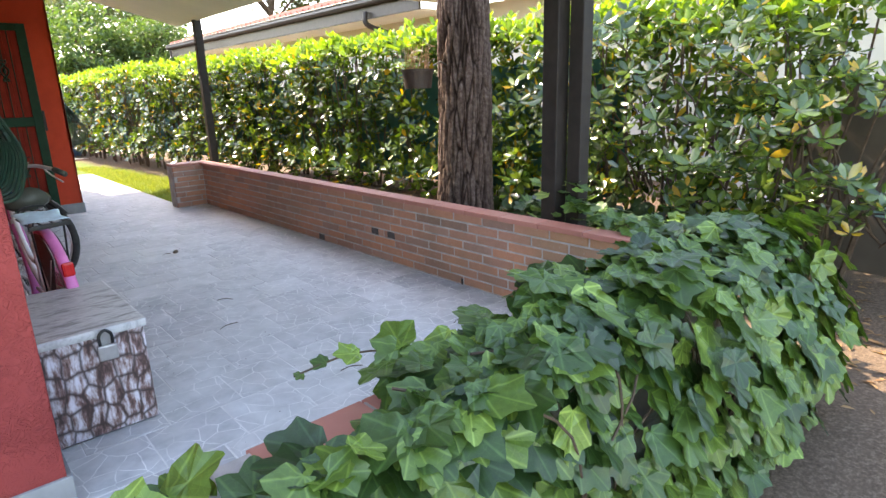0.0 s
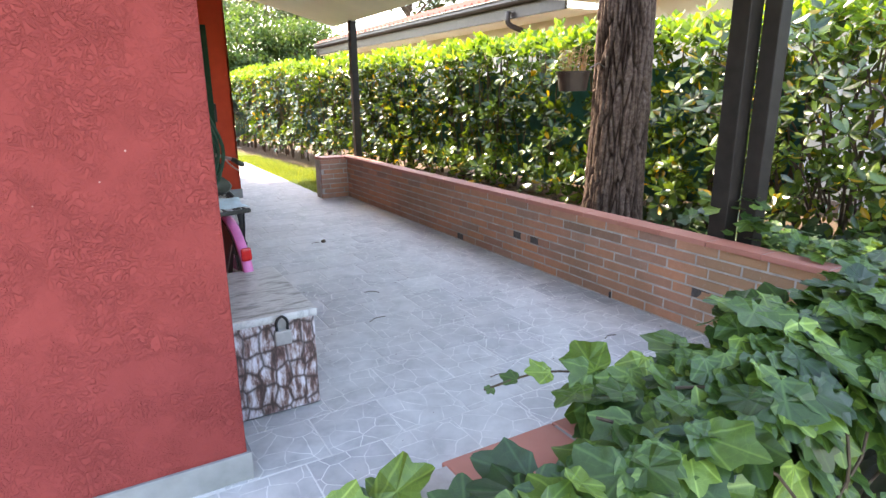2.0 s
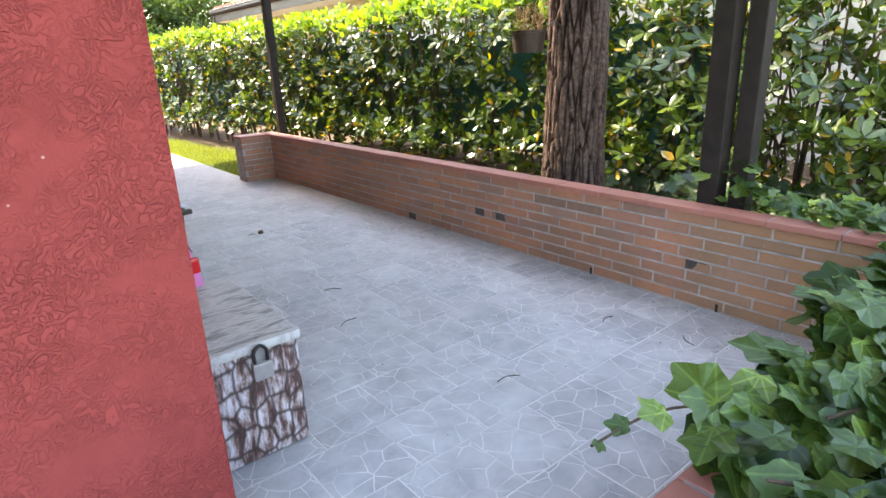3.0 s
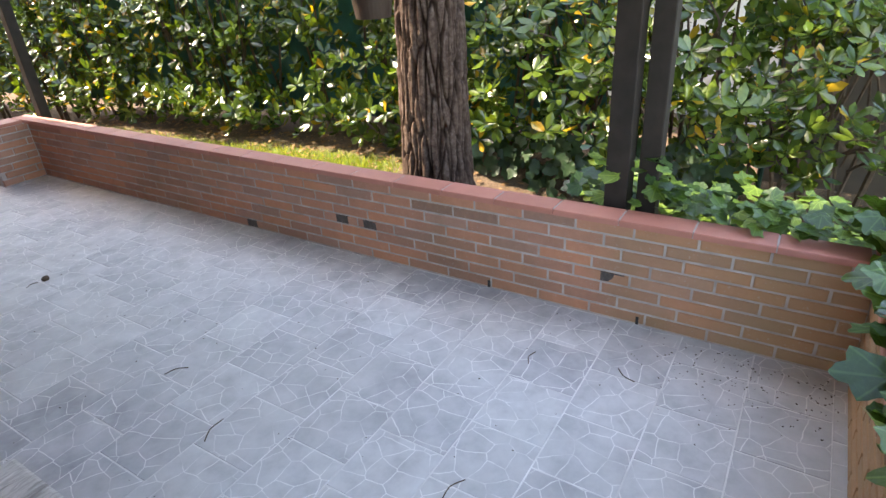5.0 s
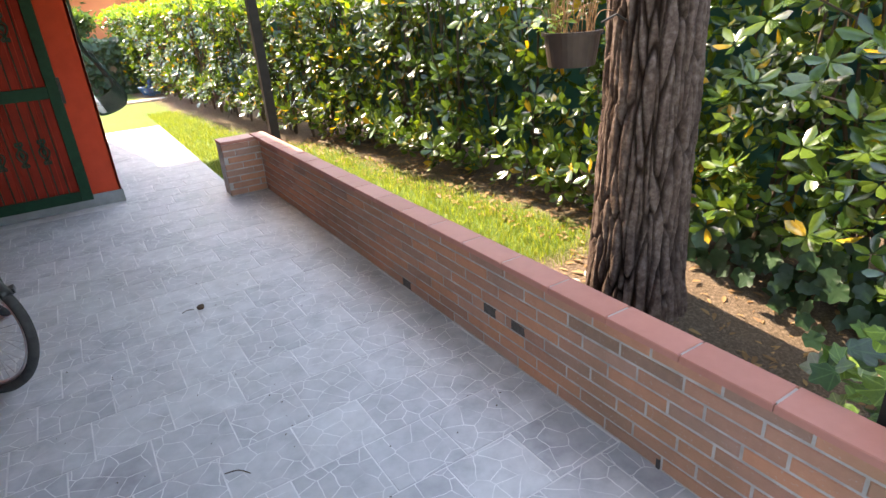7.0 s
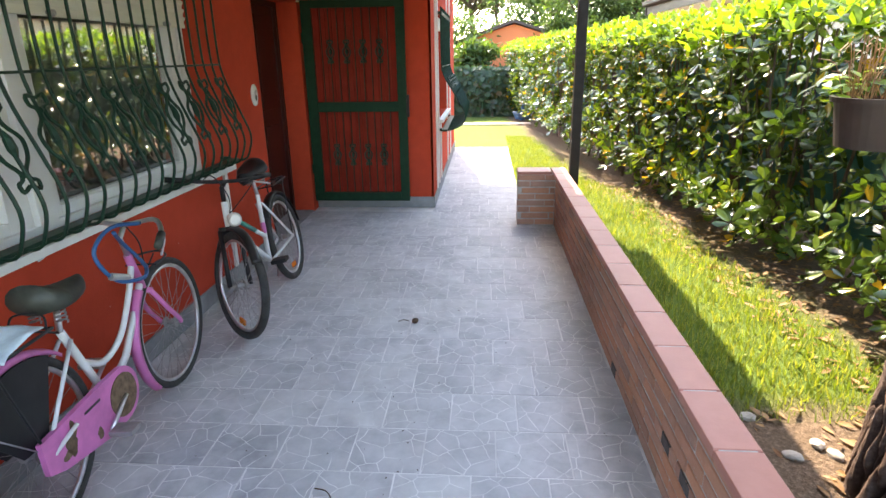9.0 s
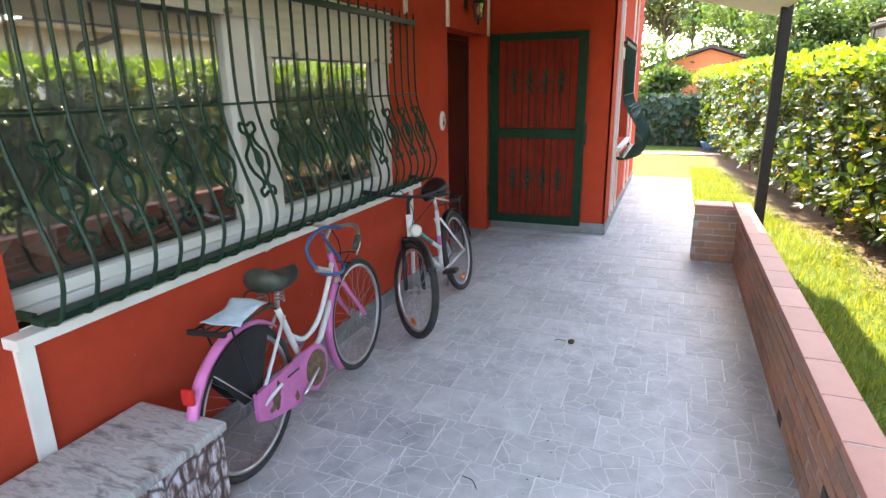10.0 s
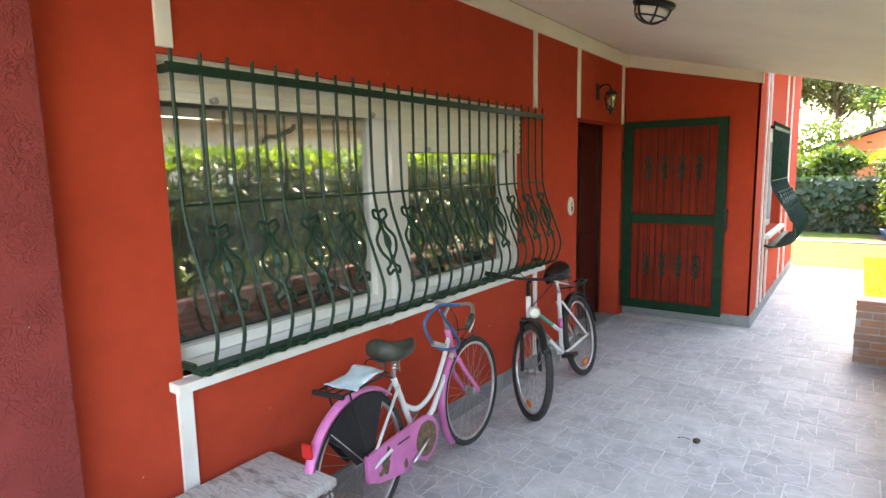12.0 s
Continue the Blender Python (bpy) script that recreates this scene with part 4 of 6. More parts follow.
def build_city_bike():
    b = thing("city_bicycle", (0.445, 3.81, 0.0), "old pink and white ladies' bicycle leaning on the wall", "bicycle")
    R, base = 0.335, 1.05
    rear, front = (0.0, R), (base, R)
    wheel("rear_wheel", b, rear, R, 0.036)
    wheel("front_wheel", b, front, R, 0.036)
    mudguard(b, rear, R + 0.018, 48, 196, 0.055, PINK)
    mudguard(b, front, R + 0.018, 130, 222, 0.05, PINK)
    bb = (0.44, 0.285)
    head_t, head_b = (0.815, 0.78), (0.87, 0.60)
    seat_t = (0.285, 0.66)

    def t(name, pts, r, mat, n=10):
        return part(name, T([(p if len(p) == 3 else (0, *p)) for p in pts], r, n), mat, b, smooth=True)
    t("seat_tube", [bb, seat_t], 0.0155, WHITEP)
    t("head_tube", [head_b, head_t], 0.019, PINK)
    t("down_tube", [bb, (0.62, 0.37), (0.86, 0.63)], 0.016, WHITEP)
    t("top_tube", spline([(0, 0.345, 0.50), (0, 0.47, 0.43), (0, 0.62, 0.47), (0, 0.75, 0.61), (0, 0.83, 0.735)], 5), 0.0135, WHITEP)
    for s in (-1, 1):
        t("chain_stay", [(s * 0.03, 0.44, 0.285), (s * 0.055, 0.0, R)], 0.009, WHITEP)
        t("seat_stay", [(s * 0.022, 0.30, 0.62), (s * 0.058, 0.0, R)], 0.008, WHITEP)
        t("fork_blade", spline([(s * 0.03, 0.885, 0.575), (s * 0.052, 0.95, 0.46), (s * 0.055, 1.03, 0.365), (s * 0.05, base, R)], 5), 0.0115, PINK)
        t("guard_stay", [(s * 0.05, 0.0, R), (s * 0.04, -0.22, R + 0.24)], 0.003, STEEL, 6)
    t("fork_crown", [(-0.036, 0.884, 0.58), (0.036, 0.884, 0.58)], 0.013, PINK)
    t("seat_post", [seat_t, (0.30, 0.75)], 0.012, CHROME)
    saddle(b, 0.31, 0.80, SADDLE)
    t("stem", [head_t, (0.79, 0.865), (0.835, 0.905)], 0.012, CHROME)
    t("handlebar", spline([(-0.27, 0.60, 0.885), (-0.24, 0.70, 0.91), (-0.15, 0.83, 0.935), (0, 0.845, 0.915), (0.15, 0.83, 0.935), (0.24, 0.70, 0.91), (0.27, 0.60, 0.885)], 5), 0.011, CHROME)
    for s in (-1, 1):
        t("grip", [(s * 0.275, 0.585, 0.882), (s * 0.247, 0.685, 0.907)], 0.017, SADDLE)
        t("brake_lever", spline([(s * 0.21, 0.77, 0.915), (s * 0.235, 0.72, 0.87), (s * 0.262, 0.62, 0.835)], 4), 0.005, CHROME, 6)
    t("brake_rod", spline([(0.0, 0.86, 0.90), (0.0, 0.93, 0.80), (0.0, 0.925, 0.66)], 5), 0.0035, BLACK, 6)
    # lamp bracket and front carrier
    rk = bmesh.new()
    tube(rk, spline([(-0.07, 0.90, 0.70), (-0.075, 1.0, 0.715), (0, 1.055, 0.72), (0.075, 1.0, 0.715), (0.07, 0.90, 0.70)], 5), 0.005, 6)
    tube(rk, [(-0.07, 0.905, 0.702), (0.07, 0.905, 0.702)], 0.004, 6)
    tube(rk, [(0, 0.9, 0.64), (0, 1.03, 0.716)], 0.004, 6)
    part("lamp_bracket", rk, BLACK, b)
    # chain case, cranks and pedals
    cc = bmesh.new()
    outline = [(-0.03, R + 0.055), (0.33, 0.405)] + [(0.445 + 0.118 * math.cos(radians(a)), 0.288 + 0.118 * math.sin(radians(a))) for a in range(80, -95, -16)] + [(0.33, 0.17), (0.05, R - 0.105), (-0.03, R - 0.07)]
    front_v = [cc.verts.new((0.066, y, z)) for y, z in outline]
    back_v = [cc.verts.new((0.046, y, z)) for y, z in outline]
    cc.faces.new(front_v)
    cc.faces.new(back_v[::-1])
    for i in range(len(outline)):
        j = (i + 1) % len(outline)
        cc.faces.new((front_v[i], back_v[i], back_v[j], front_v[j]))
    case = part("chain_case", cc, PINK, b, "pink chain case with chipped paint and rust")
    part("disc", moved(lathe([(0.092, 0.0), (0.092, 0.004), (0.07, 0.007), (0.0, 0.008)], 28), pose(0.067, 0.445, 0.288, 0, 90, 0)), RUST, case)
    for (y, z, ry, rz) in ((0.10, 0.30, 0.030, 0.045), (0.125, 0.345, 0.018, 0.035), (0.255, 0.235, 0.02, 0.026), (0.075, 0.275, 0.03, 0.018)):
        ch = bmesh.new()
        pts = [ch.verts.new((0.0675, y + ry * math.cos(a) * random.uniform(0.7, 1.2), z + rz * math.sin(a) * random.uniform(0.7, 1.2))) for a in [2 * math.pi * k / 11 for k in range(11)]]
        ch.faces.new(pts)
        part("rust_patch", ch, RUST, case)
    part("lettering_bar", B(0.0668, 0.0678, 0.20, 0.30, 0.352, 0.362), BLACK, case).rotation_euler = (0, 0, 0)
    for s, a in ((1, 205), (-1, 25)):
        e = (0.445 + 0.165 * math.cos(radians(a)), 0.288 + 0.165 * math.sin(radians(a)))
        t("crank", [(s * 0.078, 0.445, 0.288), (s * 0.085, *e)], 0.009, CHROME, 8)
        p = part("pedal", B(min(s * 0.09, s * 0.185), max(s * 0.09, s * 0.185), e[0] - 0.035, e[0] + 0.035, e[1] - 0.011, e[1] + 0.011, bevel=0.004), STEEL, b)
    # dress guard, carrier, cloth, lamp
    fan = [(0.05, R + 0.02)] + [((R + 0.002) * math.cos(radians(a)), R + (R + 0.002) * math.sin(radians(a))) for a in range(62, 142, 8)] + [(-0.07, R + 0.03)]
    for s in (-1, 1):
        q = bmesh.new()
        f1 = [q.verts.new((s * 0.033, y, z)) for y, z in fan]
        f2 = [q.verts.new((s * 0.030, y, z)) for y, z in fan]
        q.faces.new(f1)
        q.faces.new(f2[::-1])
        for i in range(len(fan)):
            j = (i + 1) % len(fan)
            q.faces.new((f1[i], f2[i], f2[j], f1[j]))
        part("dress_guard", q, BLACK, b, "black dress guard over the rear wheel")
    cr = bmesh.new()
    zc = 0.735
    tube(cr, [(-0.075, 0.16, zc), (0.075, 0.16, zc), (0.075, -0.17, zc), (-0.075, -0.17, zc)], 0.006, 6, closed=True)
    for x in (-0.025, 0.025):
        tube(cr, [(x, 0.16, zc), (x, -0.17, zc)], 0.005, 6)
    for s in (-1, 1):
        tube(cr, [(s * 0.07, -0.12, zc), (s * 0.055, 0.0, R)], 0.005, 6)
    tube(cr, [(0, 0.14, zc), (0, 0.28, 0.66)], 0.005, 6)
    tube(cr, spline([(-0.07, 0.14, zc), (-0.05, 0.16, zc + 0.05), (0.05, 0.16, zc + 0.05), (0.07, 0.14, zc)], 4), 0.004, 6)
    part("carrier", cr, BLACK, b)
    part("tail_end", B(-0.09, 0.09, -0.190, -0.170, zc - 0.012, zc + 0.010, bevel=0.005), BLACK, b)
    part("rear_lamp", B(-0.026, 0.026, -0.338, -0.316, 0.505, 0.575, bevel=0.012), REFLECT_RED, b, "red rear reflector lamp")
    t("kickstand", [(0.06, 0.02, R - 0.02), (0.085, 0.13, R + 0.03)], 0.008, WHITEP)
    # cable lock hung on the handlebar
    lk = spline([(0.10, 0.80, 0.93), (0.05, 0.66, 0.95), (0.02, 0.56, 0.87), (0.06, 0.60, 0.74), (0.10, 0.72, 0.70), (0.07, 0.82, 0.71), (0.03, 0.84, 0.76), (0.02, 0.76, 0.86), (0.06, 0.66, 0.93)], 6)
    lock = part("cable_lock", T(lk, 0.009, 7), BLUE, b, "blue coiled cable lock", smooth=True)
    part("lock_head", T([(0.055, 0.575, 0.765), (0.075, 0.66, 0.728)], 0.016, 8), STEEL, lock)
    return b


bike1 = build_city_bike()
bike1.matrix_world = pose(0.517, 3.912, 0.004, 0, -2.6, 3.4) @ Matrix.Scale(0.97, 4)


def build_cloth():
    bm = bmesh.new()
    n, k = 10, 16
    g = []
    for i in range(n + 1):
        row = []
        for j in range(k + 1):
            x, y = -0.09 + 0.18 * i / n, -0.12 + 0.24 * j / k
            z = 0.012 * math.sin(9 * x + 17 * y) + 0.010 * noise.noise(Vector((x * 14, y * 14, 2))) - 0.25 * max(0, abs(x) - 0.075)
            row.append(bm.verts.new((x + 0.01 * math.sin(30 * y), y, z)))
        g.append(row)
    for i in range(n):
        for j in range(k):
            bm.faces.new((g[i][j], g[i + 1][j], g[i + 1][j + 1], g[i][j + 1]))
    ob = part("cloth", bm, FABRIC, smooth=True)
    ob.modifiers.new("thickness", "SOLIDIFY").thickness = 0.002
    ob.matrix_world = bike1.matrix_world @ pose(0.0, 0.0, 0.757, 0, 0, 6)
    return tagged(ob, "crumpled pale blue cloth on the bicycle carrier", "cloth")


build_cloth()


def build_mountain_bike():
    b = thing("mountain_bicycle", (0.553, 6.50, 0.0), "white and green mountain bicycle leaning on the wall", "bicycle")
    R, base = 0.325, 0.99
    rear, front = (0.0, R), (base, R)
    wheel("rear_wheel", b, rear, R, 0.048)
    fw = wheel("front_wheel", b, front, R, 0.048, spin=radians(5))
    bb = (0.42, 0.29)
    head_t, head_b = (0.80, 0.80), (0.85, 0.66)
    seat_t = (0.27, 0.72)

    def t(name, pts, r, mat, n=10, label=""):
        return part(name, T([(p if len(p) == 3 else (0, *p)) for p in pts], r, n), mat, b, label, smooth=True)
    t("seat_tube", [bb, seat_t], 0.016, WHITEP)
    t("head_tube", [head_b, head_t], 0.02, WHITEP)
    t("down_tube", [bb, (0.60, 0.445)], 0.018, WHITEP)
    t("down_tube", [(0.60, 0.445), head_b], 0.018, TEAL, label="teal green frame tube")
    t("top_tube", [(0.37, 0.45), (0.50, 0.53)], 0.015, WHITEP)
    t("top_tube", [(0.50, 0.53), (0.83, 0.735)], 0.015, TEAL, label="teal green frame tube")
    t("sticker_band", [(0.36, 0.465), (0.335, 0.535)], 0.0175, PINK)
    t("seat_post", [seat_t, (0.27, 0.84)], 0.013, CHROME)
    for s in (-1, 1):
        t("chain_stay", [(s * 0.03, 0.42, 0.29), (s * 0.06, 0.0, R)], 0.010, WHITEP)
        t("seat_stay", [(s * 0.022, 0.29, 0.66), (s * 0.06, 0.0, R)], 0.009, WHITEP)
        t("fork_blade", [(s * 0.055, 0.86, 0.64), (s * 0.062, base, R)], 0.014, BLACK)
    t("fork_crown", [(-0.06, 0.862, 0.645), (0.06, 0.862, 0.645)], 0.016, BLACK)
    saddle(b, 0.29, 0.875, BLACK)
    t("stem", [head_t, (0.775, 0.885), (0.83, 0.925)], 0.014, BLACK)
    t("handlebar", spline([(-0.30, 0.76, 0.945), (-0.1, 0.83, 0.93), (0.1, 0.83, 0.93), (0.30, 0.76, 0.945)], 4), 0.011, BLACK)
    for s in (-1, 1):
        t("grip", [(s * 0.31, 0.755, 0.946), (s * 0.20, 0.79, 0.938)], 0.017, BLACK)
        t("brake_lever", [(s * 0.17, 0.83, 0.92), (s * 0.28, 0.83, 0.90)], 0.006, CHROME, 6)
    t("brake_cable", spline([(0.14, 0.84, 0.93), (0.12, 0.98, 0.98), (0.03, 0.97, 0.85), (0, 0.87, 0.70)], 6), 0.003, BLACK, 5)
    t("brake_cable", spline([(-0.14, 0.84, 0.93), (-0.10, 1.0, 0.93), (-0.02, 0.95, 0.80), (0, 0.80, 0.70)], 6), 0.003, BLACK, 5)
    lamp = part("headlamp", moved(lathe([(0.012, 0), (0.036, 0.02), (0.042, 0.05), (0.042, 0.056)], 18), pose(0.0, 0.905, 0.72, -90, 0, 0)), CHROME, b, "round chrome headlamp")
    part("lens", moved(lathe([(0.036, 0.0), (0.030, 0.010), (0.0, 0.013)], 18), pose(0.0, 0.961, 0.72, -90, 0, 0)), CERAMIC, lamp)
    t("lamp_bracket", [(0.0, 0.87, 0.65), (0.0, 0.92, 0.71)], 0.006, BLACK, 6)
    mudguard(b, front, R + 0.022, 35, 150, 0.06, BLACK)
    mudguard(b, rear, R + 0.022, 40, 175, 0.06, BLACK)
    part("chain_ring", moved(lathe([(0.085, 0), (0.09, 0.003), (0.085, 0.006)], 30), pose(0.05, 0.42, 0.29, 0, 90, 0)), STEEL, b)
    for s, a in ((1, 190), (-1, 10)):
        e = (0.42 + 0.17 * math.cos(radians(a)), 0.29 + 0.17 * math.sin(radians(a)))
        t("crank", [(s * 0.07, 0.42, 0.29), (s * 0.08, *e)], 0.010, CHROME, 8)
        part("pedal", B(min(s * 0.085, s * 0.185), max(s * 0.085, s * 0.185), e[0] - 0.04, e[0] + 0.04, e[1] - 0.013, e[1] + 0.013, bevel=0.004), BLACK, b)
    cr = bmesh.new()
    zc = 0.735
    tube(cr, [(-0.065, 0.12, zc), (0.065, 0.12, zc), (0.065, -0.22, zc), (-0.065, -0.22, zc)], 0.006, 6, closed=True)
    tube(cr, [(0, 0.12, zc), (0, -0.22, zc)], 0.005, 6)
    for s in (-1, 1):
        tube(cr, [(s * 0.06, -0.12, zc), (s * 0.06, 0.0, R)], 0.005, 6)
    part("carrier", cr, BLACK, b)
    part("rear_lamp", B(-0.03, 0.03, -0.27, -0.225, zc - 0.05, zc + 0.01, bevel=0.01), BLACK, b)
    for w_, cy in ((0.0, 0.0), (1.0, base)):
        part("spoke_reflector", B(-0.006, 0.006, cy - 0.04, cy + 0.04, R - 0.24, R - 0.205, bevel=0.004), ORANGE, b, "orange spoke reflector")
    t("kickstand", [(0.06, 0.05, R - 0.04), (0.16, -0.02, 0.02)], 0.008, STEEL)
    # the fork with its wheel, lamp and handlebar is turned away from the wall
    head = Vector((0.0, 0.85, 0.66))
    turn = Matrix.Translation(head) @ Matrix.Rotation(radians(44), 4, Vector((0.0, -0.336, 0.94))) @ Matrix.Translation(-head)
    bpy.context.view_layer.update()
    for ob in b.children:
        kind_ = ob.name.split(".")[0]
        ahead = kind_ in ("mudguard", "spoke_reflector") and max(v.co.y for v in ob.data.vertices) > 0.9
        if ahead or kind_ in ("front_wheel", "fork_blade", "fork_crown", "stem", "handlebar", "grip", "brake_lever", "brake_cable", "headlamp", "lamp_bracket"):
            ob.matrix_basis = turn @ ob.matrix_basis
    return b


bike2 = build_mountain_bike()
bike2.matrix_world = pose(0.595, 6.40, 0.005, 0, 11.5, 182.6) @ Matrix.Scale(0.98, 4)


# ---- lamps and the wall plate ----
def build_wall_lantern():
    l = thing("wall_lantern", (XW, 7.64, 2.29), "dark bronze wall lantern with clear glass above the door", "wall lamp")
    part("back_plate", B(0.0, 0.014, -0.045, 0.045, -0.02, 0.16, bevel=0.005), BLACK, l)
    part("arm", T(spline([(0.01, 0, 0.10), (0.07, 0, 0.14), (0.14, 0, 0.13), (0.16, 0, 0.09)], 5), 0.009, 8), BLACK, l)
    part("roof_cap", moved(lathe([(0.085, 0.0), (0.078, 0.02), (0.05, 0.045), (0.02, 0.06), (0.012, 0.085), (0.0, 0.092)], 6), pose(0.16, 0, 0.02)), BLACK, l)
    cage = bmesh.new()
    for k in range(6):
        a = 2 * math.pi * k / 6
        tube(cage, [(0.16 + 0.075 * math.cos(a), 0.075 * math.sin(a), 0.02), (0.16 + 0.045 * math.cos(a), 0.045 * math.sin(a), -0.13)], 0.005, 5)
    part("cage", cage, BLACK, l)
    g = part("glass", moved(lathe([(0.04, -0.128), (0.069, 0.018)], 6), pose(0.16, 0, 0)), GLASS, l)
    g.visible_shadow = False
    part("base_cup", moved(lathe([(0.006, -0.20), (0.014, -0.185), (0.02, -0.155), (0.05, -0.14), (0.05, -0.128)], 12), pose(0.16, 0, 0)), BLACK, l)
    l.scale = (0.8, 0.85, 0.85)
    part("bulb", moved(lathe([(0.012, -0.09), (0.028, -0.05), (0.02, -0.015), (0.008, 0.0)], 12), pose(0.16, 0, 0)), CERAMIC, l)
    return l


build_wall_lantern()


def build_ceiling_lamp():
    x, y = 1.28, 5.55
    l = thing("ceiling_lamp", (x, y, ceil_z(x)), "round caged bulkhead lamp on the porch ceiling", "ceiling lamp")
    part("base", moved(lathe([(0.115, 0.02), (0.115, -0.02), (0.10, -0.035)], 28), pose(0, 0, 0)), BLACK, l)
    part("glass", lathe([(0.092, -0.035), (0.088, -0.065), (0.065, -0.09), (0.03, -0.102), (0.0, -0.104)], 28), CERAMIC, l, "frosted ribbed glass dome", smooth=True)
    for k in range(3):
        a = math.pi * k / 3
        pts = [(0.1 * math.cos(t) * math.cos(a), 0.1 * math.cos(t) * math.sin(a), -0.035 - 0.078 * math.sin(t)) for t in [math.pi * i / 14 for i in range(15)]]
        part("cage_wire", T(pts, 0.006, 6), BLACK, l)
    part("cage_ring", T(ring((0, 0, -0.08), 0.084, "z", 28), 0.005, 6, closed=True), BLACK, l)
    l.rotation_euler = (0, radians(14), 0)
    return l


build_ceiling_lamp()


def build_plate():
    p = thing("wall_plate", (XW, 7.017, 1.295), "small oval white ceramic plate on the wall", "wall plate")
    b = moved(lathe([(0.062, 0.0), (0.062, 0.010), (0.050, 0.014), (0.0, 0.012)], 28), Matrix.Rotation(radians(90), 4, "Y") @ Matrix.Diagonal((1.35, 1.0, 1.0, 1.0)))
    part("dish", b, CERAMIC, p, smooth=True)
    for (dy, dz, ry, rz, m) in ((0.004, -0.02, 0.018, 0.026, GREEN), (-0.008, 0.02, 0.013, 0.014, STEEL), (0.014, 0.028, 0.008, 0.010, RUST)):
        q = bmesh.new()
        q.faces.new([q.verts.new((0.0155, dy + ry * math.cos(a), dz + rz * math.sin(a))) for a in [2 * math.pi * k / 14 for k in range(14)]])
        part("painted_motif", q, m, p)
    return p


build_plate()


# ---- the pine trunk with its hanging pot ----
def build_trunk():
    t = thing("pine_tree", (3.515, 4.07, -0.10), "thick pine trunk with deeply cracked grey-brown bark", "tree")
    nseg, nring = 230, 420
    H = 6.0
    me = bpy.data.meshes.new("trunk")
    rows, depth = [], []
    for i in range(nring + 1):
        z = H * (i / nring) ** 1.5
        r = 0.236 + 0.06 * math.exp(-z * 4) - 0.012 * z
        row = []
        for j in range(nseg):
            a = 2 * math.pi * j / nseg
            u = Vector((math.cos(a) * 2.3, math.sin(a) * 2.3, z * 2.1))
            warp = 0.35 * noise.noise(u * 1.4)
            cells = noise.voronoi(Vector((math.cos(a + warp * 0.25) * 5.4, math.sin(a + warp * 0.25) * 5.4, z * 2.7 + warp * 1.6)))[0]
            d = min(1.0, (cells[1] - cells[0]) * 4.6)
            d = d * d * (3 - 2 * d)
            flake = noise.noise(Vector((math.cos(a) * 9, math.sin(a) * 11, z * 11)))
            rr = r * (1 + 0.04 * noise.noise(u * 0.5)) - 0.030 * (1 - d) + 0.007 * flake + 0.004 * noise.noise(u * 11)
            # weight for the painted crevice shade, broken up by the flakes
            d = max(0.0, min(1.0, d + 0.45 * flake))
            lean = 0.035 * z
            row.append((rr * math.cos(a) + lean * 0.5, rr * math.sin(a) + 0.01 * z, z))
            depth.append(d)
        rows.append(row)
    verts = [p for r_ in rows for p in r_]
    faces = [(i * nseg + j, i * nseg + (j + 1) % nseg, (i + 1) * nseg + (j + 1) % nseg, (i + 1) * nseg + j) for i in range(nring) for j in range(nseg)]
    me.from_pydata(verts, [], faces)
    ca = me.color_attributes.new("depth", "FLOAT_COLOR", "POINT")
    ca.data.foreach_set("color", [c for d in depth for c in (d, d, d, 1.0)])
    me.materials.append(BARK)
    me.shade_smooth()
    ob = new("trunk", me)
    ob.parent = t
    return t


build_trunk()


def half_pot(w, h, d):
    bm = bmesh.new()
    n = 16
    prof = [(0.82, 0.0), (0.97, 0.9), (1.05, 0.9), (1.06, 1.0), (0.97, 1.0), (0.93, 0.80)]
    rows = []
    for s, z in prof:
        rows.append([bm.verts.new((math.cos(math.pi * j / n) * w / 2 * s, -math.sin(math.pi * j / n) ** 0.8 * d * s, z * h)) for j in range(n + 1)])
    for a, c in zip(rows, rows[1:]):
        for j in range(n):
            bm.faces.new((a[j], a[j + 1], c[j + 1], c[j]))
        bm.faces.new((a[n], a[0], c[0], c[n]))
    bm.faces.new(rows[0])
    bm.faces.new(rows[-1])
    return bm


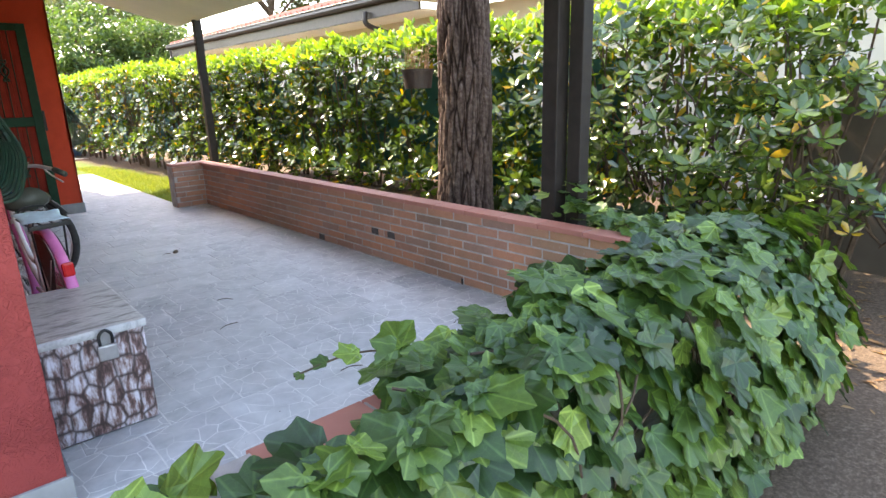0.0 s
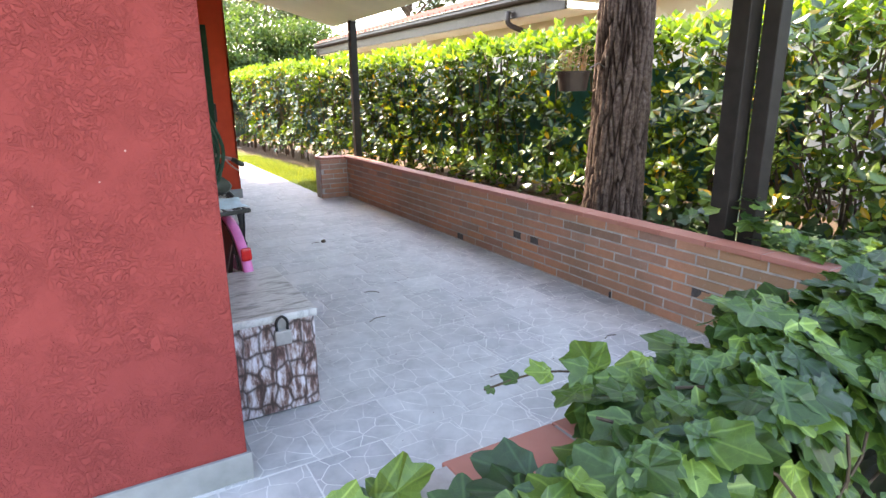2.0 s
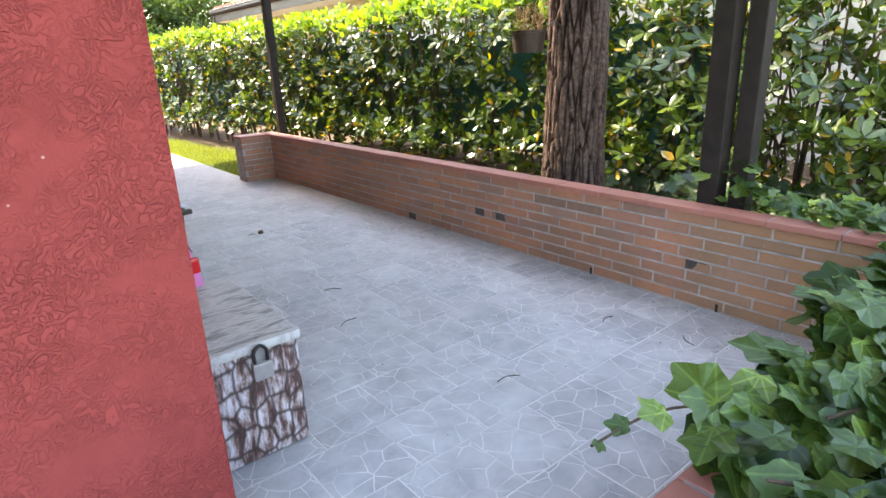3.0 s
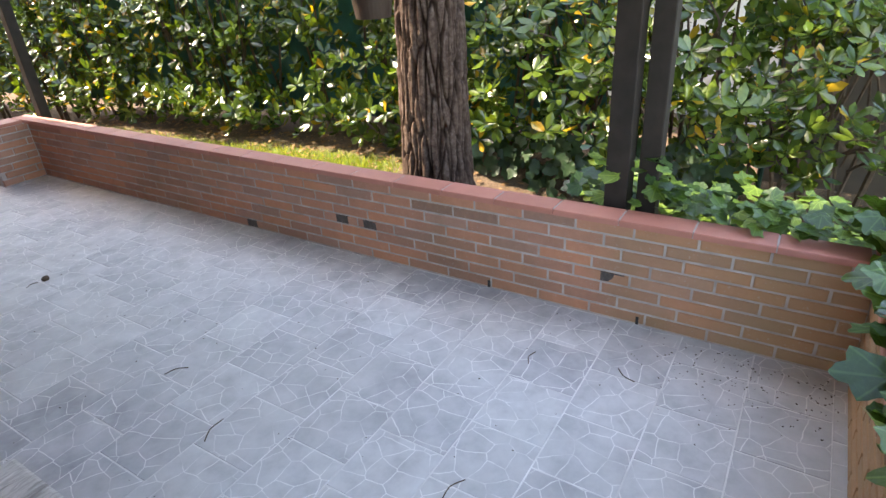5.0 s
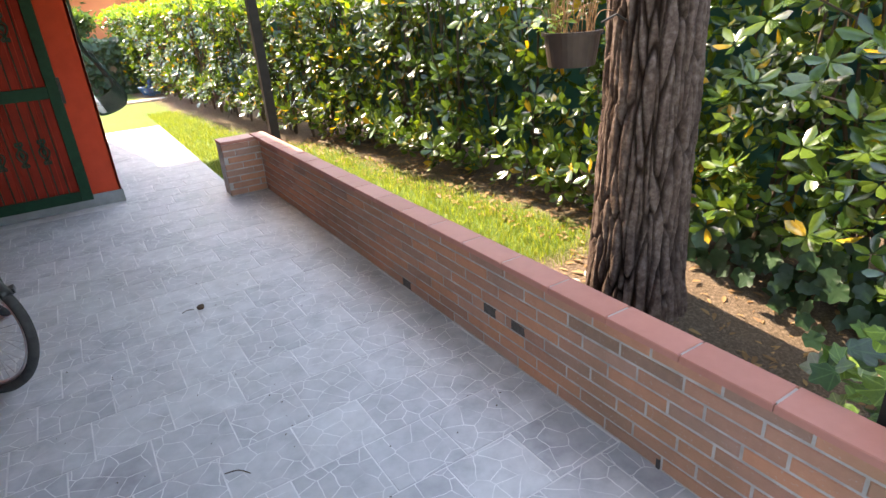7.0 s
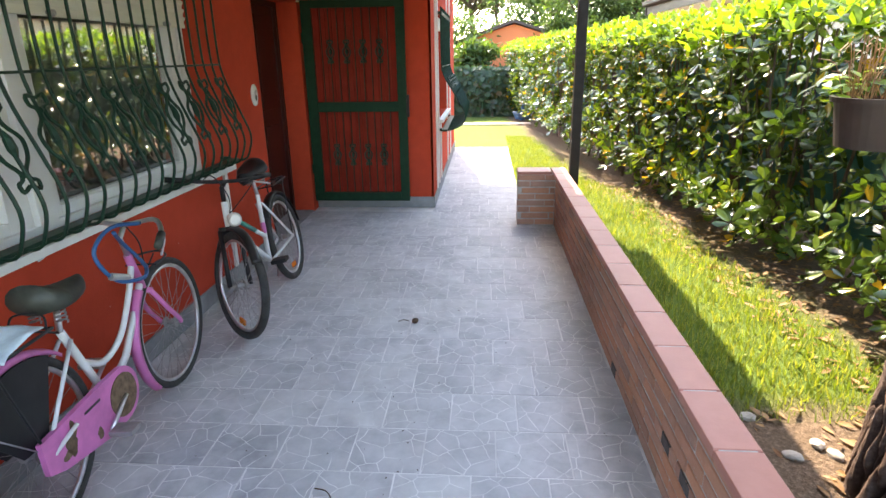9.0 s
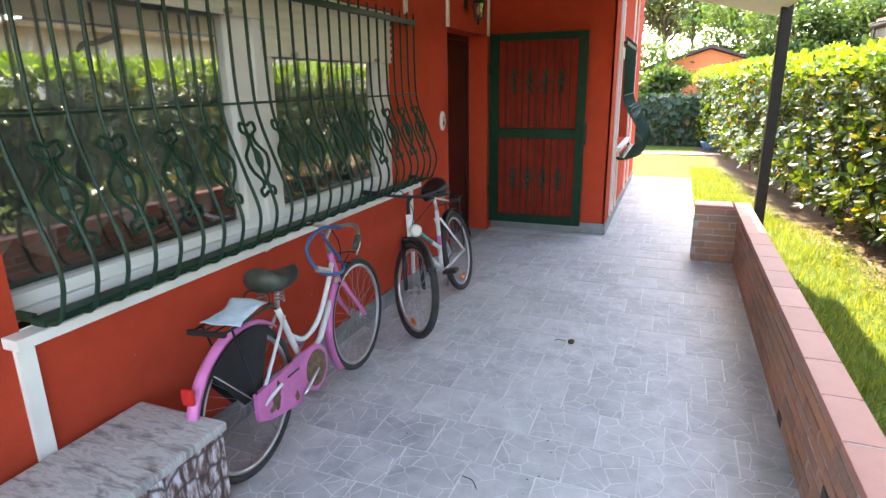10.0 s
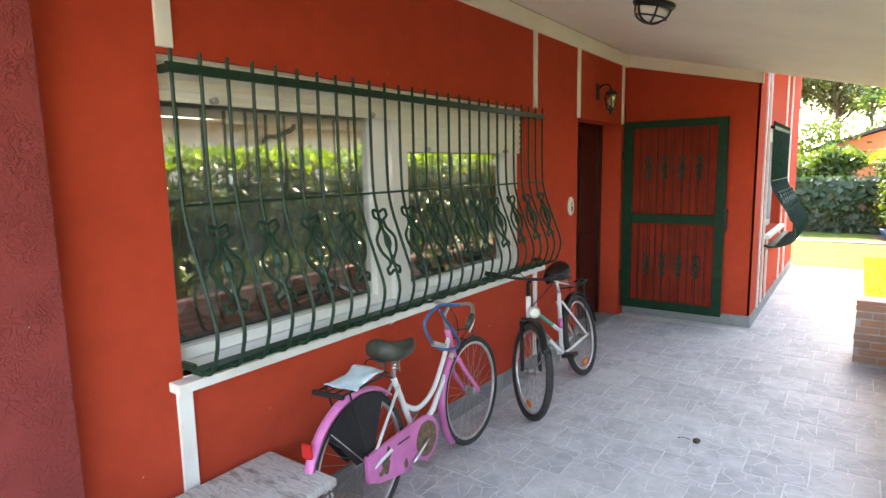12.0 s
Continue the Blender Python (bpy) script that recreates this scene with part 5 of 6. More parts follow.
def build_pot():
    p = thing("hanging_pot", (3.165, 4.22, 1.295), "brown half-round plastic pot with dry plants hung on the trunk", "plant pot")
    part("pot", half_pot(0.25, 0.145, 0.16), POT, p, smooth=False)
    part("soil", B(-0.095, 0.095, -0.10, 0.0, 0.105, 0.125), STEM, p)
    part("hook", T([(0.12, 0.0, 0.17), (0.18, 0.02, 0.20), (0.24, 0.05, 0.16)], 0.005, 6), BLACK, p)
    rng = random.Random(8)
    dry = bmesh.new()
    for i in range(60):
        x, y = rng.uniform(-0.10, 0.10), rng.uniform(-0.10, -0.02)
        dx, dy, h = rng.uniform(-0.10, 0.10), rng.uniform(-0.09, 0.05), rng.uniform(0.06, 0.22)
        tube(dry, spline([(x, y, 0.14), (x + dx * 0.4, y + dy * 0.4, 0.14 + h * 0.8), (x + dx, y + dy, 0.14 + h * rng.uniform(0.7, 1.0))], 3), 0.0016, 3)
    tagged(part("dry_tuft", dry, DRYLEAF, p, "dry reddish stems"), kind="stuff")
    n = 26
    pos = [(rng.uniform(-0.14, -0.03), rng.uniform(-0.13, -0.02), rng.uniform(0.14, 0.22)) for _ in range(n)]
    nr = [(rng.uniform(-0.6, 0.6), rng.uniform(-0.8, 0.3), 1) for _ in range(n)]
    scatter("green_leaves", LEAF_V, LEAF_F, pos, nr, [rng.uniform(0.05, 0.085) for _ in range(n)], np.array([rng.uniform(0, 6.28) for _ in range(n)]), LAURELTOP, p)
    p.rotation_euler = (0, 0, radians(-52))
    return p


# ---- leaves ----
LEAF_V = [(0, 0, 0), (0.30, 0.13, 0.03), (0.30, 0, -0.01), (0.30, -0.13, 0.03), (0.70, 0.17, 0.015), (0.70, 0, -0.03), (0.70, -0.17, 0.015), (1.0, 0, -0.09)]
LEAF_F = [(0, 2, 1), (0, 3, 2), (1, 2, 5, 4), (2, 3, 6, 5), (4, 5, 7), (5, 6, 7)]
build_pot()


def hedge_front(y):
    return 4.72 - 0.098 * y


def whorl(n, tilt, seed):
    """A twig tip: leaves set round it like a star, tilted outwards."""
    rng = random.Random(seed)
    vs, fs = [], []
    for k in range(n):
        a = 2 * math.pi * k / n + rng.uniform(-0.3, 0.3)
        up = math.sin(radians(tilt + rng.uniform(-18, 18)))
        fl = math.sqrt(1 - up * up)
        s = rng.uniform(0.72, 1.1)
        o = len(vs)
        d = Vector((math.cos(a) * fl, math.sin(a) * fl, up))
        side = Vector((-math.sin(a), math.cos(a), 0))
        nr = d.cross(side) * -1
        for (x, y, z) in LEAF_V:
            p = d * (0.10 + x) * s + side * y * 1.25 * s + nr * z * s + Vector((0, 0, 0.12 * k / n))
            vs.append(tuple(p))
        fs += [tuple(i + o for i in f) for f in LEAF_F]
    return vs, fs


WHORLS = [whorl(7, 18, 1), whorl(6, 30, 2), whorl(8, 8, 3)]


def build_hedge():
    h = thing("laurel_hedge", (4.6, 8.0, 0.0), "tall clipped laurel hedge with glossy green leaves", "hedge", kind="")
    h.location = (0, 0, 0)
    rng = np.random.default_rng(3)
    y0, y1 = 0.9, 21.0

    def surface(n, ylo, yhi):
        y = rng.uniform(ylo, yhi, n)
        z = rng.uniform(0.18, 1.80, n)
        lump = np.array([noise.noise(Vector((a * 1.1, b * 1.5, 3.0))) + 0.6 * noise.noise(Vector((a * 3.1, b * 3.3, 7.0))) for a, b in zip(y, z)])
        x = 4.72 - 0.098 * y - 0.13 * np.sin(z * 1.75) - 0.16 * lump - 0.20 * np.clip(1 - np.abs(z - 0.5) / 0.45, 0, 1)
        return x, y, z, lump

    pos, nrm = [], []
    for depth, dens in ((0.0, 0.55), (0.14, 0.7), (0.32, 0.6)):
        for (a, b, k) in ((y0, 10.0, 98), (10.0, y1, 72)):
            n = int((b - a) * 1.7 * k * dens)
            x, y, z, lump = surface(n, a, b)
            keep = rng.uniform(0, 1, n) < np.clip(0.62 + (z - 0.15) * 0.6, 0.3, 1.0) * np.clip(0.85 + lump * 1.3, 0.12, 1)
            keep &= (y > 1.9) | (z > 1.05)
            x = x + depth + rng.normal(0, 0.05, n)
            pos.append(np.stack([x, y, z], 1)[keep])
            nrm.append(np.stack([-0.75 + rng.normal(0, 0.35, n), rng.normal(0.05, 0.4, n), 0.55 + rng.normal(0, 0.3, n)], 1)[keep])
    pos, nrm = np.concatenate(pos), np.concatenate(nrm)
    pick = rng.integers(0, 3, len(pos))
    for k in range(3):
        q = pick == k
        m = int(q.sum())
        tagged(scatter("front_leaves", *WHORLS[k], pos[q], nrm[q], rng.uniform(0.075, 0.125, m), rng.uniform(0, 6.28, m), LAUREL, h), kind="stuff")
    tp, tn = [], []
    for (a, b, k) in ((0.9, 10.0, 115), (10.0, y1, 75)):
        n = int((b - a) * 0.9 * k)
        y = rng.uniform(a, b, n)
        w = rng.uniform(-0.12, 0.85, n)
        lump = np.array([noise.noise(Vector((q * 1.7, r_ * 2.0, 1.0))) + 0.6 * noise.noise(Vector((q * 5.0, r_ * 4.0, 4.0))) for q, r_ in zip(y, w)])
        z = 1.79 + 0.09 * lump + 0.05 * np.sin(w * 3) + rng.normal(0, 0.045, n) - 0.9 * np.clip(0.02 - w, 0, 1)
        tp.append(np.stack([4.72 - 0.098 * y - 0.08 + w, y, z], 1))
        tn.append(np.stack([rng.normal(-0.3, 0.4, n), rng.normal(0, 0.4, n), 0.9 + rng.normal(0, 0.3, n)], 1))
    pos, nrm = np.concatenate(tp), np.concatenate(tn)
    # sunlit top, painted with the lighter leaf colour
    tagged(scatter("top_leaves", *WHORLS[1], pos, nrm, rng.uniform(0.08, 0.125, len(pos)), rng.uniform(0, 6.28, len(pos)), LAURELTOP, h, "bright yellow-green young leaves"), kind="stuff")
    n = 9000
    y = rng.uniform(1.8, y1, n)
    z = rng.uniform(0.25, 1.8, n)
    pos = np.stack([4.72 - 0.098 * y + rng.uniform(0.32, 0.8, n), y, z], 1)
    tagged(scatter("inner_leaves", LEAF_V, LEAF_F, pos, rng.normal(0, 1, (n, 3)), rng.uniform(0.1, 0.16, n), rng.uniform(0, 6.28, n), LAUREL, h), kind="stuff")
    r2 = random.Random(5)
    for i in range(95):
        y = 1.7 + (y1 - 1.7) * (i + r2.uniform(-0.3, 0.3)) / 95
        x = hedge_front(y) + r2.uniform(0.15, 0.45)
        st = bmesh.new()
        for k in range(r2.choice((2, 3, 3))):
            lean, ly = r2.uniform(-0.35, 0.25), r2.uniform(-0.4, 0.4)
            tube(st, spline([(x, y, ground_height(x, y) - 0.03), (x + lean * 0.3, y + ly * 0.35, 0.5), (x + lean * 0.7, y + ly * 0.8, 1.1), (x + lean * 0.8, y + ly, 1.7)], 3), [0.016 - 0.001 * q for q in range(10)], 5)
        part("stem", st, STEM, h)
    return h


build_hedge()


def build_right_shrub():
    """The looser end of the hedge, with big leaves over bare branches."""
    h = thing("laurel_shrub", (4.3, 1.4, 0.0), "loose laurel shrub with bare branches beneath", "shrub")
    h.location = (0, 0, 0)
    rng = np.random.default_rng(11)
    pos, nrm = [], []
    r2 = random.Random(3)
    st = bmesh.new()
    for i in range(60):
        y = r2.uniform(1.2, 3.6)
        x = hedge_front(y) + 0.2
        tip = (x - r2.uniform(0.25, 0.75), y + r2.uniform(-0.6, 0.4), r2.uniform(0.35, 1.75))
        tube(st, spline([(x, y, tip[2] * 0.35), ((x + tip[0]) / 2, (y + tip[1]) / 2, tip[2] * 0.85), tip], 3), [0.010, 0.009, 0.008, 0.007, 0.006, 0.005, 0.004], 5)
        for k in range(4):
            pos.append((tip[0] + r2.gauss(0, 0.09), tip[1] + r2.gauss(0, 0.11), tip[2] + r2.gauss(0, 0.06)))
            nrm.append((-0.5 + r2.gauss(0, 0.3), -0.2 + r2.gauss(0, 0.3), 0.8 + r2.gauss(0, 0.2)))
    for (a, b) in (((4.9, 0.9, -0.15), (4.5, 0.7, 1.1)), ((4.9, 0.9, -0.15), (4.2, 1.3, 1.5)), ((4.8, 1.6, -0.15), (4.6, 1.0, 1.7))):
        m = [(a[k] + b[k]) / 2 + (0.12 if k < 2 else 0) for k in range(3)]
        tube(st, spline([a, m, b], 5), 0.022, 6)
    tagged(part("branch_tangle", st, STEM, h, "bare grey-brown branches"), kind="stuff")
    n = len(pos)
    tagged(scatter("leaves", *WHORLS[0], pos, nrm, rng.uniform(0.08, 0.135, n), rng.uniform(0, 6.28, n), LAUREL, h), kind="stuff")
    return h


build_right_shrub()


def net_fence():
    f = thing("net_fence", (0, 0, 0), "green wire fence with teal shade netting behind the hedge", "fence")
    bm = bmesh.new()
    n = 120
    lo, hi = [], []
    for i in range(n + 1):
        y = 3.3 + 15.0 * i / n
        x = hedge_front(y) + 0.36 + 0.02 * math.sin(y * 5)
        lo.append(bm.verts.new((x, y, 0.28)))
        hi.append(bm.verts.new((x, y, 1.50)))
    for i in range(n):
        bm.faces.new((lo[i], lo[i + 1], hi[i + 1], hi[i]))
    net = part("netting", bm, NET, f, "teal shade netting")
    net.modifiers.new("thickness", "SOLIDIFY").thickness = 0.003
    for i in range(9):
        y = 2.2 + 2.0 * i
        x = hedge_front(y) + 0.66
        part("fence_post", T([(x, y, -0.2), (x, y, 1.6)], 0.022, 8), GREEN, f)
    return f


net_fence()
# boundary wall, darkened by its colour to stand for tree shade
tagged(part("boundary_wall", B(5.35, 5.55, -3.0, 2.2, -0.2, 1.25), SHADEDCONCRETE), "grey concrete block boundary wall behind the shrub, its shade put into the colour", "wall", kind="structure")


# ---- ivy ----
def ivy_template(k):
    """A five-lobed ivy leaf with rounded notches, folded along its rib and slightly curled."""
    rng = random.Random(k)
    lobes = [(0, rng.uniform(0.94, 1.04)), (60, rng.uniform(0.80, 0.92)), (-60, rng.uniform(0.80, 0.92)), (122, rng.uniform(0.58, 0.68)), (-122, rng.uniform(0.58, 0.68))]
    out = []
    for a in (-158, -140, -124, -108, -92, -76, -61, -46, -31, -16, -7, 0, 7, 16, 31, 46, 61, 76, 92, 108, 124, 140, 158):
        q = max(big * (1 - 0.40 * min(1.0, abs(a - a0) / 36.0) ** 1.15) for a0, big in lobes)
        q = max(q, 0.62 if abs(a) < 140 else 0.44) * rng.uniform(0.97, 1.03)
        x, y = 0.30 + q * 0.70 * math.cos(radians(a)), q * 0.70 * math.sin(radians(a))
        out.append((x, y, 0.16 * abs(y) - 0.24 * max(0, x - 0.45) ** 2 + 0.03 * math.sin(a * 0.11 + k) - 0.30 * y * y + rng.uniform(-0.012, 0.012)))
    verts = [(0.0, 0, 0), (0.32, 0, -0.03)] + out
    n = len(out)
    faces = [(1, 2 + i, 3 + i) for i in range(n - 1)] + [(0, 1, 2 + n - 1), (0, 2, 1)]
    return verts, faces


IVY_T = [ivy_template(k) for k in range(4)]


def leaf_coords(me, k):
    """Keeps each point's place on its leaf, for the ribs."""
    ca = me.color_attributes.new("leaf_xy", "FLOAT_COLOR", "POINT")
    one = np.array([(x, y, 0.0, 1.0) for x, y, z in IVY_T[k][0]])
    ca.data.foreach_set("color", np.tile(one, (len(me.vertices) // len(one), 1)).reshape(-1))


def ivy_spot(rng):
    """A place on the overgrown end wall: (position, outward normal)."""
    x = rng.uniform(0.50, 2.98)
    f = min(1.0, max(0.0, (x - 0.55) / 1.3))
    side = rng.random()
    thick = 0.08 + 0.22 * f
    if side < 0.50:
        z = rng.uniform(-0.16 + 0.30 * max(0.0, x - 2.2), 0.60 + 0.06 * f)
        y = 1.50 - thick * (0.35 + 0.65 * math.sin(math.pi * min(1, (z + 0.25) / 0.95))) - rng.uniform(0, 0.10) * f
        n = (rng.gauss(0, 0.35), -1, 0.75 + rng.gauss(0, 0.35))
    else:
        y = rng.uniform(1.33, 1.68)
        z = 0.60 + 0.13 * f * (0.4 + noise.noise(Vector((x * 3, y * 3, 0)))) + rng.uniform(0, 0.06)
        n = (rng.gauss(0, 0.35), -0.45 + rng.gauss(0, 0.35), 1)
    if x > 2.75:
        n = (0.7, n[1], n[2])
    return (x, y, z), n


def leaf_matrix(p, n, spin, s):
    z = Vector(n).normalized()
    ref = Vector((0, 0, 1)) if abs(z.z) < 0.95 else Vector((1, 0, 0))
    a = ref.cross(z).normalized()
    b = z.cross(a)
    u = a * math.cos(spin) + b * math.sin(spin)
    v = z.cross(u)
    return Matrix(((u.x * s, v.x * s, z.x * s, p[0]), (u.y * s, v.y * s, z.y * s, p[1]), (u.z * s, v.z * s, z.z * s, p[2]), (0, 0, 0, 1)))


def build_ivy():
    iv = thing("ivy", (0, 0, 0), "dense green ivy growing over the end of the brick wall", "ivy")
    rng = random.Random(21)
    shapes = []
    for k, (v, f) in enumerate(IVY_T):
        me = bpy.data.meshes.new("leaf")
        me.from_pydata(v, [], f)
        leaf_coords(me, k)
        me.materials.append(IVY)
        shapes.append(me)
    pos, nrm, sz, sp = [], [], [], []
    placed = 0
    for i in range(1900):
        p, n = ivy_spot(rng)
        p = (p[0], p[1], p[2] - 0.05)
        # the bare piece of coping by the entrance
        if p[0] < 0.86 and p[2] > 0.40 and p[1] > 1.46:
            continue
        s = rng.uniform(0.075, 0.135)
        spin = -math.pi / 2 + rng.gauss(0, 0.7)
        if i % 5 == 0 and placed < 290:
            ob = new("leaf", shapes[rng.randrange(4)])
            ob.parent = iv
            q = Vector(n).normalized() * 0.035
            ob.matrix_basis = leaf_matrix(Vector(p) + q, n, spin, s * 1.1)
            placed += 1
        else:
            pos.append(p)
            nrm.append(n)
            sz.append(s)
            sp.append(spin)
    for k in range(4):
        sel = list(range(k, len(pos), 4))
        rest = scatter("leaf_mass", *IVY_T[k], [pos[i] for i in sel], [nrm[i] for i in sel], [sz[i] for i in sel], np.array([sp[i] for i in sel]), IVY, iv)
        leaf_coords(rest.data, k)
        tagged(rest, kind="stuff")
    # ivy lying over the brick wall and round the posts
    pos, nrm, sz, sp = [], [], [], []
    for i in range(520):
        y = rng.uniform(1.4, 2.9)
        lo = 2.70 + 0.10 * max(0, y - 1.7)
        x = rng.uniform(lo, 3.55)
        z = 0.55 + rng.uniform(0, 0.07) if x < 2.92 else 0.46 + rng.uniform(-0.28, 0.10) - 0.12 * (x - 2.9)
        if abs(x - 3.05) < 0.25 and abs(y - 2.6) < 0.22:
            z += rng.uniform(0, 0.14)
        pos.append((x, y, z))
        nrm.append((rng.gauss(-0.15, 0.35), rng.gauss(-0.15, 0.35), 1))
        sz.append(rng.uniform(0.06, 0.10))
        sp.append(rng.uniform(0, 6.28))
    rest = scatter("wall_top_leaves", *IVY_T[1], pos, nrm, sz, np.array(sp), IVY, iv)
    leaf_coords(rest.data, 1)
    tagged(rest, kind="stuff")
    # ivy climbing low on the hedge foot
    pos, nrm, sz, sp = [], [], [], []
    for i in range(420):
        y = rng.uniform(2.2, 4.6)
        x = hedge_front(y) - 0.12 + rng.gauss(0, 0.10)
        pos.append((x, y, rng.uniform(-0.05, 0.38)))
        nrm.append((-1, rng.gauss(0, 0.4), 0.6))
        sz.append(rng.uniform(0.07, 0.11))
        sp.append(-1.57 + rng.gauss(0, 0.6))
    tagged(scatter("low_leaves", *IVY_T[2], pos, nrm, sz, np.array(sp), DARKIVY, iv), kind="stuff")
    vine = bmesh.new()
    for i in range(26):
        x = rng.uniform(1.2, 2.8)
        tube(vine, spline([(x, 1.30, -0.18), (x + rng.gauss(0, 0.1), 1.27, 0.2), (x + rng.gauss(0, 0.2), 1.28, 0.5), (x + rng.gauss(0, 0.2), 1.5, 0.62)], 4), 0.004, 5)
    tube(vine, spline([(1.05, 1.62, 0.54), (0.95, 1.68, 0.60), (0.83, 1.73, 0.615), (0.69, 1.765, 0.592)], 5), 0.003, 5)
    for k in range(8):
        x = rng.uniform(0.15, 0.42)
        tube(vine, spline([(x, 1.50, -0.18), (x - 0.03, 1.47, 0.2), (x + 0.02, 1.50, 0.52)], 4), 0.004, 5)
    part("vines", vine, STEM, iv, "thin brown vines")
    # the sprig that reaches out over the coping, and the clump at the wall's end
    sprig = [((0.95, 1.66, 0.62), 0.125), ((0.85, 1.71, 0.62), 0.075), ((0.77, 1.74, 0.61), 0.045), ((0.71, 1.76, 0.595), 0.03), ((1.03, 1.62, 0.60), 0.13)]
    for k in range(44):
        sprig.append(((rng.uniform(0.20, 0.44), rng.uniform(1.36, 1.60), rng.uniform(0.40, 0.555)), rng.uniform(0.09, 0.135)))
    for k, (p, s) in enumerate(sprig):
        ob = new("leaf", shapes[k % 4])
        ob.parent = iv
        ob.matrix_basis = leaf_matrix(p, (rng.gauss(-0.1, 0.3), -0.4 + rng.gauss(0, 0.25), 0.9), rng.uniform(0, 6.28) if k > 4 else 2.4 + 0.3 * k, s)
    return iv


build_ivy()


# ---- beyond the hedge: the neighbour's house ----
def build_neighbour():
    h = thing("neighbour_house", (7.0, 10.0, 0.0), "low cream house with red tiled roof and brown gutter", "house")
    h.location = (0, 0, 0)
    part("wall", B(7.0, 7.3, 1.0, 18.6, -0.2, 2.55), WHITEWALL, h)
    part("end_wall", B(7.3, 15.0, 18.3, 18.6, -0.2, 2.55), WHITEWALL, h)
    part("soffit", B(6.32, 7.0, 7.9, 19.4, 2.50, 2.53), CREAM, h)
    part("soffit", B(5.95, 7.0, 0.5, 7.88, 2.62, 2.65), CREAM, h)
    for (x, y0, y1, z) in ((6.28, 7.9, 19.45, 2.53), (5.92, 0.5, 7.88, 2.65)):
        part("fascia", B(x, x + 0.05, y0, y1, z - 0.02, z + 0.30), GUTTER, h)
        g = part("gutter", T([(x - 0.06, y0, z + 0.25), (x - 0.06, y1, z + 0.25)], 0.085, 12, flat=0.8), GUTTER, h)
        part("gutter_lip", T([(x - 0.135, y0, z + 0.29), (x - 0.135, y1, z + 0.29)], 0.014, 6), GUTTER, h)
        rb = bmesh.new()
        n = int((y1 - y0) / 0.24)
        for i in range(n):
            y = y0 + 0.12 + 0.24 * i
            tube(rb, [(x - 0.02, y, z + 0.31), (x + 4.2, y, z + 0.31 + 1.2)], 0.085, 7, flat=0.75)
        b = bmesh.new()
        vs = [b.verts.new(p) for p in ((x, y0, z + 0.29), (x, y1, z + 0.29), (x + 4.3, y1, z + 1.5), (x + 4.3, y0, z + 1.5))]
        b.faces.new(vs)
        join(rb, b)
        part("roof_tiles", rb, ROOFTILE, h, "red barrel roof tiles")
    part("downpipe", T(spline([(6.22, 9.25, 2.62), (6.24, 9.25, 2.42), (6.6, 9.2, 2.30), (6.94, 9.15, 2.22), (6.95, 9.15, 1.6)], 6), 0.045, 10), GUTTER, h, smooth=True)
    part("gable_board", B(6.25, 6.29, 19.43, 19.5, 2.5, 2.75), GUTTER, h)
    return h


build_neighbour()


def build_shed():
    s = thing("orange_shed", (2.7, 24.0, 0.0), "small orange plastered outbuilding with a brown gable roof", "shed")
    s.location = (0, 0, 0)
    x0, x1, y, xm = 1.15, 4.9, 25.0, 3.0
    b = bmesh.new()
    pr = [(x0, -0.1), (x1, -0.1), (x1, 2.02), (xm, 2.62), (x0, 2.02)]
    f = [b.verts.new((x, y, z)) for x, z in pr]
    k = [b.verts.new((x, y + 4, z)) for x, z in pr]
    b.faces.new(f)
    b.faces.new(k[::-1])
    for i in range(5):
        j = (i + 1) % 5
        b.faces.new((f[i], f[j], k[j], k[i]))
    part("wall", b, ORANGEWALL, s)
    for sgn, xa, za in ((-1, x0 - 0.3, 1.95), (1, x1 + 0.3, 1.95)):
        q = bmesh.new()
        vs = []
        for dz in (0, 0.10):
            for x, z, yy in ((xm, 2.66, y - 0.25), (xa, za, y - 0.25), (xa, za, y + 4.2), (xm, 2.66, y + 4.2)):
                vs.append(q.verts.new((x, yy, z + dz)))
        for fa in ((0, 1, 2, 3), (7, 6, 5, 4), (0, 4, 5, 1), (1, 5, 6, 2), (2, 6, 7, 3), (3, 7, 4, 0)):
            q.faces.new([vs[i] for i in fa])
        part("roof_slope", q, GUTTER, s)
    part("gutter", T([(x0 - 0.34, y - 0.3, 1.97), (x0 - 0.34, y + 4.2, 1.97)], 0.06, 8), TRIM, s)
    return s


build_shed()


def build_dark_hedge():
    h = thing("ivy_hedge", (2.0, 18.6, 0), "low dark green ivy hedge in front of the outbuilding", "hedge")
    h.location = (0, 0, 0)
    rng = np.random.default_rng(5)
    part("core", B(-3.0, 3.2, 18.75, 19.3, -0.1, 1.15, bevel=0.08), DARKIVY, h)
    n = 5200
    x = rng.uniform(-3.1, 3.4, n)
    z = rng.uniform(0.0, 1.28, n)
    lump = np.array([noise.noise(Vector((a * 1.5, b * 2, 9))) for a, b in zip(x, z)])
    y = 18.68 + 0.10 * lump + 0.25 * np.clip(z - 1.0, 0, 1) + rng.normal(0, 0.04, n)
    scatter("leaves", *IVY_T[0], np.stack([x, y, z], 1), np.stack([rng.normal(0, 0.5, n), -np.ones(n), 0.5 + rng.normal(0, 0.4, n)], 1), rng.uniform(0.10, 0.17, n), rng.normal(-1.57, 0.7, n), DARKIVY, h)
    return h


